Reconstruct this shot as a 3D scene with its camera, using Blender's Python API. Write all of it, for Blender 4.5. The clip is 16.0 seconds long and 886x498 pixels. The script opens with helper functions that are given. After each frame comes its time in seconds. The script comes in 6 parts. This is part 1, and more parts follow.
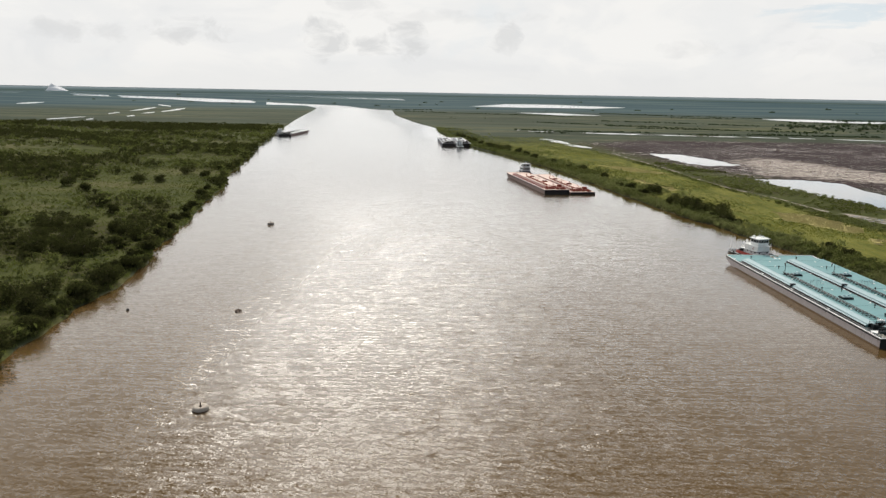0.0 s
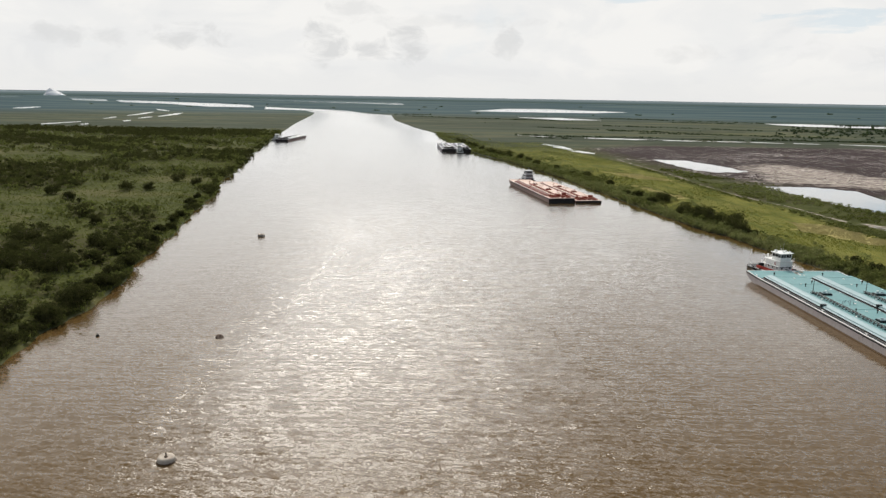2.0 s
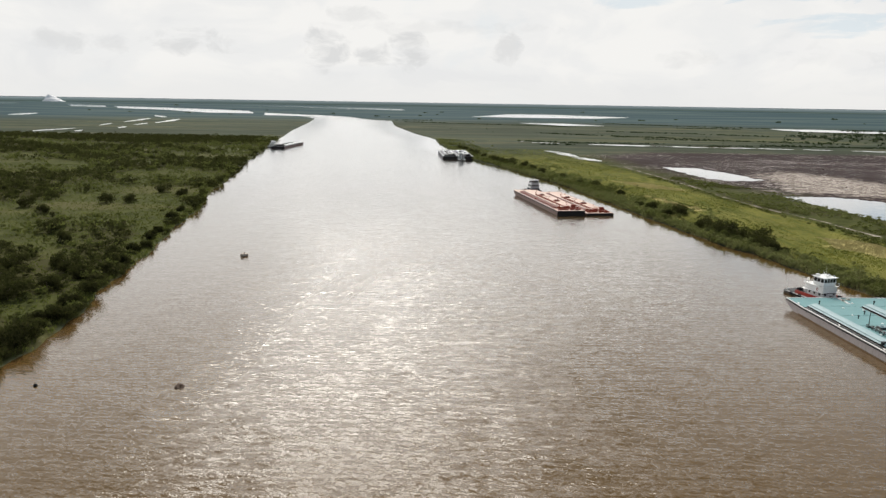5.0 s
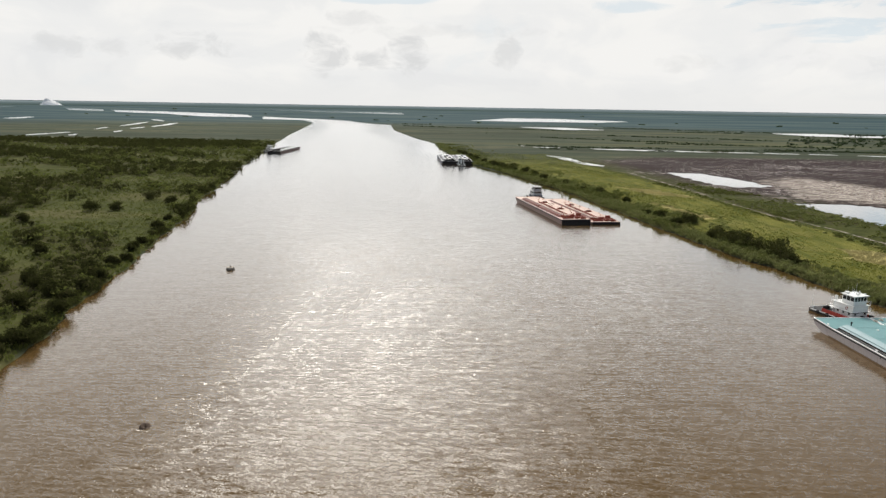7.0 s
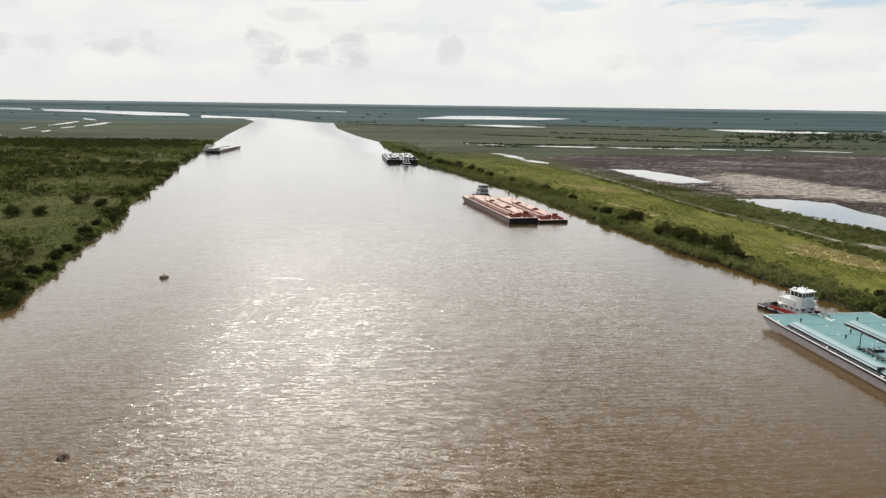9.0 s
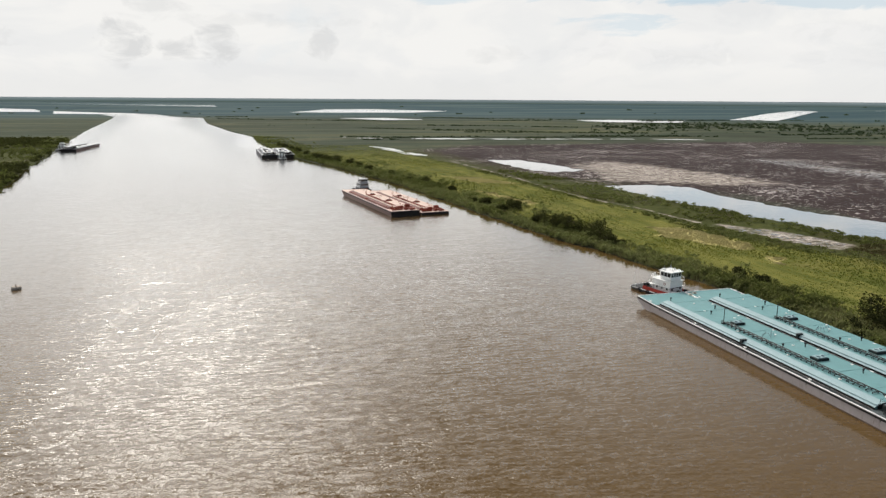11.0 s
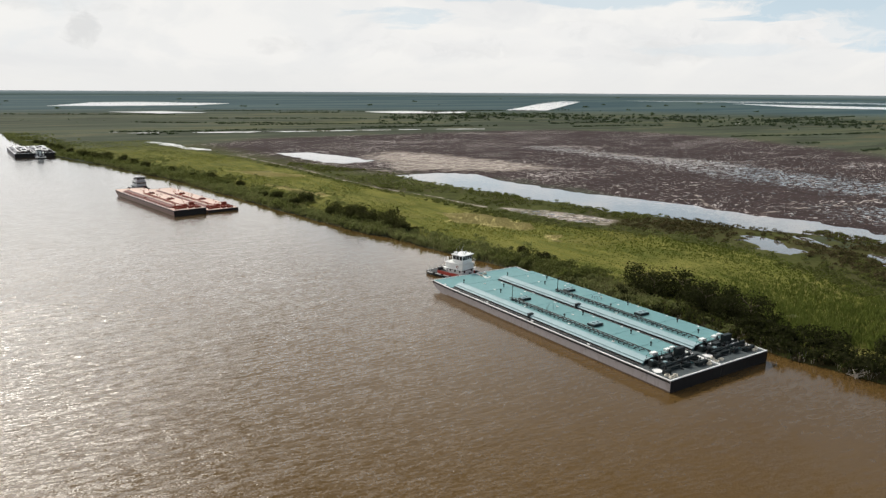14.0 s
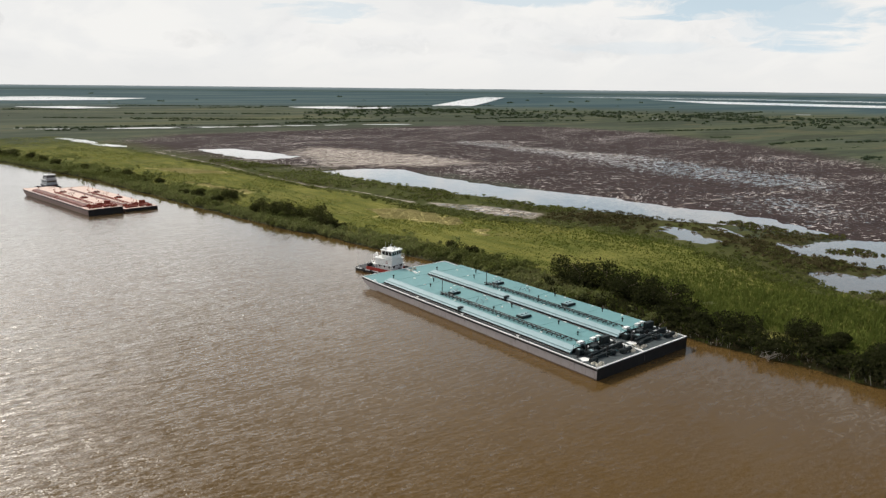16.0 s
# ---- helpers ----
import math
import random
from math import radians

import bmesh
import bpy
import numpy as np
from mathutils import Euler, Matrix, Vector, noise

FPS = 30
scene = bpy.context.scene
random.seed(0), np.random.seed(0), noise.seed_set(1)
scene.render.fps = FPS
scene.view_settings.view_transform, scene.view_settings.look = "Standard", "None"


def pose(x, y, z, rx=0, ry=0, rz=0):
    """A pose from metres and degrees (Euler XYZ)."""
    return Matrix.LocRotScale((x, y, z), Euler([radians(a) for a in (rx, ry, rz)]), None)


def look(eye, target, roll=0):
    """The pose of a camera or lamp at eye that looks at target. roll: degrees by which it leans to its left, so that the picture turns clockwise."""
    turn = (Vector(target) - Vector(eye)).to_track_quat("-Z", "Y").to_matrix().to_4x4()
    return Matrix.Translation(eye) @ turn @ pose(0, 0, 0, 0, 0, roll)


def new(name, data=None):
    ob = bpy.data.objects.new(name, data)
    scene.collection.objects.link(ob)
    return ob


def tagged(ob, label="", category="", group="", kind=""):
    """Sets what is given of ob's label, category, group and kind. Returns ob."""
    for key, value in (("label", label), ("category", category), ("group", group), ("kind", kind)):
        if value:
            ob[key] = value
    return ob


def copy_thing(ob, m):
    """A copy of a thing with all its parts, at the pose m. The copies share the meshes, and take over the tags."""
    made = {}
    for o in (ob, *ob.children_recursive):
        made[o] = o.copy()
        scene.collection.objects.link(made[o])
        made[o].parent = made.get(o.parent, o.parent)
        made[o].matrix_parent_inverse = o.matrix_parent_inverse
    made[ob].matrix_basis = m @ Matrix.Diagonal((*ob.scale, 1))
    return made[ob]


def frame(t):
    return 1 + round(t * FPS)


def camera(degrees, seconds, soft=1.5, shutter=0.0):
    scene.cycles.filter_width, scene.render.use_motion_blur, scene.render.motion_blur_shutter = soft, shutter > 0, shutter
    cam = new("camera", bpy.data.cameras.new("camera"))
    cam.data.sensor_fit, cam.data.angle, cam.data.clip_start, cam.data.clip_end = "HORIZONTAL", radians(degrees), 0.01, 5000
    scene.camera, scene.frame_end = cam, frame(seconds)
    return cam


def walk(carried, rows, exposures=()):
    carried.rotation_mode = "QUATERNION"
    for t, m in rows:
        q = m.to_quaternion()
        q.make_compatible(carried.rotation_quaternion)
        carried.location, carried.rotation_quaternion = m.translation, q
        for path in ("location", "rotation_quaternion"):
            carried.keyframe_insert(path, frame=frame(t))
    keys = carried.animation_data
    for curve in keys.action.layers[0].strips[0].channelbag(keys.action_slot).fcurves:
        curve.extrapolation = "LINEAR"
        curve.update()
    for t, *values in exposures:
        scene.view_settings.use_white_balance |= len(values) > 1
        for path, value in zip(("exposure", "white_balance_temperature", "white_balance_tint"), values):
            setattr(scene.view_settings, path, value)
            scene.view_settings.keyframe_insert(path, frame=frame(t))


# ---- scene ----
cam = camera(64.0, 16.0, soft=1.35)
PATH = [
    (0, (2.318, -16.174, 60.279), (2.263, -14.223, 59.843), 1.01),
    (0.5, (2.18, -11.785, 60.237), (2.125, -9.833, 59.804), 0.98),
    (1, (1.909, -7.451, 60.238), (1.855, -5.498, 59.808), 1.00),
    (1.5, (1.662, -3.036, 60.239), (1.608, -1.083, 59.812), 0.98),
    (2, (1.426, 1.425, 60.226), (1.372, 3.379, 59.802), 1.01),
    (2.5, (1.248, 5.875, 60.251), (1.194, 7.829, 59.83), 0.97),
    (3, (1.081, 10.438, 60.262), (1.026, 12.393, 59.843), 0.95),
    (3.5, (0.96, 15.182, 60.262), (0.904, 17.137, 59.845), 0.98),
    (4, (0.836, 19.858, 60.276), (0.78, 21.814, 59.861), 0.93),
    (6.5, (0.249, 42.688, 60.208), (0.19, 44.647, 59.807), 0.94),
    (7, (0.144, 46.441, 60.196), (0.088, 48.4, 59.797), 0.94),
    (7.5, (0.162, 49.566, 60.163), (0.123, 51.525, 59.765), 0.94),
    (8, (0.131, 51.846, 60.139), (0.131, 53.806, 59.739), 0.90),
    (10.5, (-0.493, 56.668, 59.887), (-0.175, 58.598, 59.473), 0.52),
    (11, (-0.373, 57.261, 59.81), (0.051, 59.17, 59.392), 0.41),
    (11.5, (-0.085, 57.727, 59.656), (0.441, 59.61, 59.235), 0.39),
    (12, (0.217, 57.979, 59.484), (0.845, 59.83, 59.06), 0.35),
    (12.5, (0.276, 58.152, 59.354), (1.006, 59.964, 58.926), 0.33),
    (13, (0.328, 58.366, 59.297), (1.153, 60.136, 58.866), 0.32),
    (13.5, (0.366, 58.493, 59.259), (1.256, 60.23, 58.826), 0.35),
    (14, (0.462, 58.561, 59.258), (1.415, 60.265, 58.822), 0.37),
    (14.5, (0.383, 58.6, 59.232), (1.388, 60.273, 58.793), 0.44),
    (15, (0.234, 58.679, 59.178), (1.292, 60.318, 58.737), 0.49),
    (15.5, (0.199, 58.73, 59.114), (1.295, 60.343, 58.671), 0.52),
    (16, (0.353, 58.76, 59.044), (1.475, 60.354, 58.598), 0.62),
]
walk(cam, [(t, look(eye, target, roll)) for t, eye, target, roll in PATH])

# ---------------------------------------------------------------- world and sun
SUN_AZ, SUN_EL = radians(-9.5), radians(42)   # azimuth from +y, positive to the east
SUN_GLOW = 1.15
SUN_DIR = Vector((math.sin(SUN_AZ) * math.cos(SUN_EL), math.cos(SUN_AZ) * math.cos(SUN_EL), math.sin(SUN_EL)))

world = bpy.data.worlds.new("sky")
scene.world = world
world.use_nodes = True
wn, wl = world.node_tree.nodes, world.node_tree.links
wn.clear()


sky = wn.new("ShaderNodeTexSky")
sky.sky_type, sky.sun_disc = "NISHITA", False
sky.sun_elevation, sky.sun_rotation = SUN_EL, SUN_AZ
sky.air_density, sky.dust_density = 1.0, 0.4
sky_gain = wn.new("ShaderNodeVectorMath")
sky_gain.operation = "SCALE"
sky_gain.inputs["Scale"].default_value = 0.06
wl.new(sky.outputs[0], sky_gain.inputs[0])
tc = wn.new("ShaderNodeTexCoord")
sep = wn.new("ShaderNodeSeparateXYZ")
wl.new(tc.outputs["Generated"], sep.inputs[0])


def wmath(op, a, b=None):
    n = wn.new("ShaderNodeMath")
    n.operation = op
    for k, v in enumerate((a, b)):
        if v is None:
            continue
        if isinstance(v, (int, float)):
            n.inputs[k].default_value = v
        else:
            wl.new(v, n.inputs[k])
    return n.outputs[0]


def wnoise(scale, detail, rough, dist, off, flat=1.7):
    m = wn.new("ShaderNodeMapping")
    m.inputs["Location"].default_value = off
    m.inputs["Scale"].default_value = (1, 1, flat)
    wl.new(tc.outputs["Generated"], m.inputs[0])
    n = wn.new("ShaderNodeTexNoise")
    n.inputs["Scale"].default_value, n.inputs["Detail"].default_value = scale, detail
    n.inputs["Roughness"].default_value, n.inputs["Distortion"].default_value = rough, dist
    wl.new(m.outputs[0], n.inputs["Vector"])
    return n.outputs[0]


def wramp(value, stops):
    r = wn.new("ShaderNodeValToRGB")
    r.color_ramp.interpolation = "EASE"
    while len(r.color_ramp.elements) < len(stops):
        r.color_ramp.elements.new(0.5)
    for e, (p, c) in zip(r.color_ramp.elements, stops):
        e.position, e.color = p, (*c, 1)
    wl.new(value, r.inputs[0])
    return r.outputs[0]


def wclamp(v):
    return wmath("MINIMUM", wmath("MAXIMUM", v, 0.0), 1.0)


def wmix(factor, a, b):
    m = wn.new("ShaderNodeMix")
    m.data_type = "RGBA"
    wl.new(factor, m.inputs["Factor"])
    for v, key in ((a, "A"), (b, "B")):
        if isinstance(v, tuple):
            m.inputs[key].default_value = (*v, 1)
        else:
            wl.new(v, m.inputs[key])
    return m.outputs["Result"]


# direction as degrees: azimuth from north and height above the skyline
az = wmath("MULTIPLY", wmath("ARCTAN2", sep.outputs["X"], sep.outputs["Y"]), 180 / math.pi)
el = wmath("MULTIPLY", wmath("ARCSINE", sep.outputs["Z"]), 180 / math.pi)
puff = wmath("SUBTRACT", wnoise(24, 7, 0.6, 0.5, (0.7, 2.1, 0.3), 2.0), 0.5)
wisp = wmath("SUBTRACT", wnoise(9, 7, 0.6, 0.7, (4.1, 0.3, 1.9), 5.0), 0.5)


def bank(blobs, ragged, soft=0.5, shape=None):
    """Cover by a few cloud banks, each with azimuth, height, half width and half height in degrees, and weight."""
    total = None
    for a, e, wa, we, gain_ in blobs:
        u = wmath("MULTIPLY", wmath("SUBTRACT", az, a), 1 / wa)
        v = wmath("MULTIPLY", wmath("SUBTRACT", el, e), 1 / we)
        d = wmath("SUBTRACT", 1.0, wmath("ADD", wmath("MULTIPLY", u, u), wmath("MULTIPLY", v, v)))
        d = wmath("MULTIPLY", wclamp(wmath("MULTIPLY", wmath("ADD", d, wmath("MULTIPLY", shape or puff, ragged)), soft)), gain_)
        total = d if total is None else wmath("MAXIMUM", total, d)
    return total


# grey undersides of cumulus low over the skyline
GREY = [(-20.5, 3.9, 3.2, 0.9, 0.8), (-11.0, 3.7, 2.2, 1.5, 0.9), (-7.6, 3.4, 1.6, 1.0, 0.9), (-4.5, 3.7, 1.4, 1.6, 0.9), (3.2, 4.0, 1.1, 1.7, 0.7), (-29, 3.6, 3.5, 0.8, 0.6),
        (-8.5, 6.4, 2.5, 0.7, 0.5), (16.5, 3.1, 2.2, 0.9, 0.4), (31, 3.0, 6.0, 0.6, 0.4), (45, 2.9, 5.0, 1.0, 0.4), (-2, 5.5, 9, 0.5, 0.35)]
# heaped white tops in the east
TOPS = [(24.5, 3.6, 2.6, 1.5, 1.0), (28.5, 3.2, 3.0, 1.3, 1.0), (40.0, 4.6, 4.5, 1.0, 1.0), (34, 3.6, 3.5, 1.0, 0.9), (47.5, 4.3, 2.4, 1.6, 1.0), (56, 4.0, 5.0, 1.6, 0.9), (69, 5.4, 3.5, 3.2, 1.0), (39, 2.9, 7, 0.9, 0.8)]
# clear gaps between the cloud sheets
GAPS = [(25.5, 5.5, 4.5, 0.8, 0.55), (42, 6.6, 7.0, 0.7, 0.7), (55, 6.6, 9.0, 2.0, 1.0), (60, 4.8, 5.0, 2.0, 0.85), (12, 7.4, 3.5, 0.5, 0.5), (-6.5, 7.7, 5.0, 0.35, 0.5), (33, 8.4, 16, 1.5, 0.9), (50, 3.0, 7, 0.5, 0.25), (70, 6.0, 6, 2.5, 0.8), (21, 13, 5, 3.0, 0.8), (62, 12, 16, 4.5, 0.95), (40, 17, 12, 4, 0.8), (46, 9.4, 7, 1.7, 1.0), (37, 11.8, 8, 2.4, 1.0)]
clear_back = wclamp(wmath("MULTIPLY", wmath("SUBTRACT", 0.10, sep.outputs["Y"]), 2.5))
clear_top = wclamp(wmath("MULTIPLY", wmath("SUBTRACT", sep.outputs["Z"], 0.52), 4.0))
open_high = wmath("MULTIPLY", wclamp(wmath("MULTIPLY", wmath("SUBTRACT", el, 7.5), 0.12)), wclamp(wmath("MULTIPLY", wmath("SUBTRACT", az, 10), 0.025)))
broken = wmath("SUBTRACT", wnoise(4.2, 7, 0.55, 0.4, (3.2, 1.1, 0.4)), wmath("MULTIPLY", wmath("MAXIMUM", open_high, wmath("MAXIMUM", clear_back, clear_top)), 0.36))
cloud_mask = wramp(broken, [(0.18, (0.1,) * 3), (0.27, (0.8,) * 3), (0.40, (1, 1, 1))])
clear_low = wmath("MULTIPLY", bank(GAPS, 5.0, 1.5, wisp), 0.9)
cloud_mask = wmath("MULTIPLY", cloud_mask, wmath("SUBTRACT", 1.0, clear_low))
sheet_tone = wramp(wnoise(6.5, 6, 0.55, 0.5, (1.7, 2.6, 0), 2.6), [(0.34, (0.92, 0.925, 0.925)), (0.46, (0.97, 0.97, 0.96)), (0.60, (1.03, 1.02, 0.995))])
cloud_tone = wmix(wmath("MULTIPLY", bank(GREY, 6.0, 0.8), 0.85), sheet_tone, (0.765, 0.77, 0.77))
billow = wramp(wmath("ADD", puff, 0.5), [(0.36, (0.80, 0.81, 0.825)), (0.56, (0.99, 0.985, 0.975))])
tops = bank(TOPS, 4.5, 0.8)
cloud_tone = wmix(wmath("MULTIPLY", tops, 0.8), cloud_tone, billow)
cloud_mask = wmath("MAXIMUM", cloud_mask, wmath("MULTIPLY", tops, 0.9))
# clouds near the sun shine through
aim_sun = wn.new("ShaderNodeVectorMath")
aim_sun.operation = "DOT_PRODUCT"
wl.new(tc.outputs["Generated"], aim_sun.inputs[0])
aim_sun.inputs[1].default_value = SUN_DIR
glow = wmath("MULTIPLY", wmath("POWER", wmath("MAXIMUM", aim_sun.outputs["Value"], 0.0), 5.5), wclamp(wmath("MULTIPLY", wmath("SUBTRACT", el, 7.5), 0.15)))
cloud_mask = wmath("MAXIMUM", cloud_mask, wclamp(wmath("MULTIPLY", glow, 3.0)))
gain = wmath("ADD", wmath("MULTIPLY", glow, SUN_GLOW), 0.88)
bright = wn.new("ShaderNodeVectorMath")
bright.operation = "SCALE"
wl.new(cloud_tone, bright.inputs[0])
wl.new(gain, bright.inputs["Scale"])
low_sky = wramp(sep.outputs["Z"], [(0.0, (1, 1, 1)), (0.05, (0, 0, 0))])
# milky air in front of the clear blue
blue = wmix(wclamp(wmath("SUBTRACT", 1.05, wmath("MULTIPLY", sep.outputs["Z"], 2.0))), sky_gain.outputs[0], (0.60, 0.74, 0.84))
whole = wmix(cloud_mask, blue, bright.outputs[0])
whole = wmix(wmath("MULTIPLY", low_sky, 0.7), whole, (0.83, 0.825, 0.81))
back = wn.new("ShaderNodeBackground")
back.inputs["Strength"].default_value = 1.0
wl.new(whole, back.inputs[0])
wout = wn.new("ShaderNodeOutputWorld")
wl.new(back.outputs[0], wout.inputs[0])

sun_data = bpy.data.lights.new("sun", "SUN")
sun_data.energy, sun_data.angle, sun_data.color = 3.9, radians(0.8), (1.0, 0.95, 0.87)
sun = new("sun", sun_data)
sun.matrix_world = look((0, 0, 300), Vector((0, 0, 300)) - SUN_DIR)

# ---------------------------------------------------------------- materials


class Nodes:
    """A small wrapper round a material's node tree."""

    def __init__(self, name):
        self.mat = bpy.data.materials.new(name)
        self.mat.use_nodes = True
        self.n, self.l = self.mat.node_tree.nodes, self.mat.node_tree.links
        self.n.clear()
        self.out = self.n.new("ShaderNodeOutputMaterial")
        self.tc = self.n.new("ShaderNodeTexCoord")
        self.geo = self.n.new("ShaderNodeNewGeometry")

    def put(self, value, socket):
        if hasattr(value, "is_output"):
            self.l.new(value, socket)
        elif isinstance(value, (tuple, list)) and len(value) == 3 and len(socket.default_value) == 4:
            socket.default_value = (*value, 1)
        else:
            socket.default_value = value

    def noise(self, scale, detail=5, rough=0.55, stretch=(1, 1, 1), world=True, dist=0.0, turn=0.0, aimed=False):
        m = self.n.new("ShaderNodeMapping")
        if aimed:
            m.vector_type = "TEXTURE"
            stretch = tuple(1 / v for v in stretch)
        m.inputs["Scale"].default_value = stretch
        m.inputs["Rotation"].default_value = (0, 0, turn)
        self.l.new(self.geo.outputs["Position"] if world else self.tc.outputs["Object"], m.inputs[0])
        t = self.n.new("ShaderNodeTexNoise")
        t.inputs["Scale"].default_value, t.inputs["Detail"].default_value = scale, detail
        t.inputs["Roughness"].default_value, t.inputs["Distortion"].default_value = rough, dist
        self.l.new(m.outputs[0], t.inputs["Vector"])
        return t.outputs[0]

    def ramp(self, value, stops, ease="LINEAR"):
        r = self.n.new("ShaderNodeValToRGB")
        r.color_ramp.interpolation = ease
        while len(r.color_ramp.elements) < len(stops):
            r.color_ramp.elements.new(0.5)
        for e, (p, c) in zip(r.color_ramp.elements, stops):
            e.position = p
            e.color = (*c, 1) if isinstance(c, tuple) else (c, c, c, 1)
        self.l.new(value, r.inputs[0])
        return r.outputs[0]

    def mix(self, factor, a, b, blend="MIX"):
        m = self.n.new("ShaderNodeMix")
        m.data_type, m.blend_type = "RGBA", blend
        self.put(factor, m.inputs["Factor"])
        self.put(a, m.inputs["A"])
        self.put(b, m.inputs["B"])
        return m.outputs["Result"]

    def math(self, op, a, b=0.0):
        m = self.n.new("ShaderNodeMath")
        m.operation = op
        self.put(a, m.inputs[0])
        self.put(b, m.inputs[1])
        return m.outputs[0]

    def bump(self, height, strength, distance=0.05, under=None):
        b = self.n.new("ShaderNodeBump")
        b.inputs["Strength"].default_value, b.inputs["Distance"].default_value = strength, distance
        self.l.new(height, b.inputs["Height"])
        if under is not None:
            self.l.new(under, b.inputs["Normal"])
        return b.outputs[0]

    def attr(self, name):
        a = self.n.new("ShaderNodeAttribute")
        a.attribute_name = name
        s = self.n.new("ShaderNodeSeparateColor")
        self.l.new(a.outputs["Color"], s.inputs[0])
        return s.outputs

    def principled(self, color, rough, metal=0.0, normal=None, ior=None, spec=None):
        p = self.n.new("ShaderNodeBsdfPrincipled")
        self.put(color, p.inputs["Base Color"])
        self.put(rough, p.inputs["Roughness"])
        p.inputs["Metallic"].default_value = metal
        if ior:
            p.inputs["IOR"].default_value = ior
        if spec is not None:
            self.put(spec, p.inputs["Specular IOR Level"])
        if normal is not None:
            self.l.new(normal, p.inputs["Normal"])
        return p.outputs[0]

    def done(self, shader):
        self.l.new(shader, self.out.inputs[0])
        return self.mat


def paint(name, color, rough=0.5, wear=(0.16, 0.09, 0.06), amount=0.35, metal=0.0, scale=0.5):
    """Painted steel: tonal drift, streaked rust and grime, fine relief."""
    k = Nodes(name)
    dark = tuple(c * 0.78 for c in color)
    lite = tuple(min(1, c * 1.12) for c in color)
    base = k.mix(k.noise(scale, 4, 0.6), dark, lite)
    streak = k.ramp(k.noise(1.6, 8, 0.7, (1, 1, 0.25), False), [(0.52, 0.0), (0.72, 1.0)])
    base = k.mix(k.math("MULTIPLY", streak, amount), base, wear)
    fine = k.noise(14, 5, 0.6, (1, 1, 1), False)
    base = k.mix(0.12, base, k.ramp(fine, [(0.3, 0.1), (0.7, 0.9)]), "OVERLAY")
    return k.done(k.principled(base, k.ramp(fine, [(0.2, rough - 0.05), (0.8, min(1.0, rough + 0.15))]), metal, k.bump(fine, 0.15, 0.02), spec=0.28))


def leafy(name, stops, rough=0.6, through_light=0.3, lift=0.45):
    """Leaves whose tone varies from one to the next, from bush to bush and over tens of metres; lift: how far the mass is lit as one canopy."""
    k = Nodes(name)
    info = k.n.new("ShaderNodeObjectInfo")
    rnd = k.math("ADD", k.math("MULTIPLY", k.geo.outputs["Random Per Island"], 0.30), k.math("MULTIPLY", info.outputs["Random"], 0.10))
    rnd = k.math("ADD", rnd, k.math("MULTIPLY", k.noise(0.22, 2, 0.5), 0.38))
    val = k.math("ADD", rnd, k.math("MULTIPLY", k.noise(0.045, 3, 0.5), 0.38))
    col = k.ramp(val, stops)
    up = k.n.new("ShaderNodeMix")
    up.data_type = "VECTOR"
    up.inputs["Factor"].default_value = lift
    k.l.new(k.geo.outputs["Normal"], up.inputs[4])
    up.inputs[5].default_value = (0, 0, 1)
    nz = k.n.new("ShaderNodeVectorMath")
    nz.operation = "NORMALIZE"
    k.l.new(up.outputs[1], nz.inputs[0])
    p = k.principled(col, rough, 0, nz.outputs[0], spec=0.0)
    t = k.n.new("ShaderNodeBsdfTranslucent")
    k.l.new(k.mix(0.35, col, (0.20, 0.26, 0.05)), t.inputs[0])
    m = k.n.new("ShaderNodeMixShader")
    m.inputs[0].default_value = through_light
    k.l.new(p, m.inputs[1])
    k.l.new(t.outputs[0], m.inputs[2])
    return k.done(m.outputs[0])


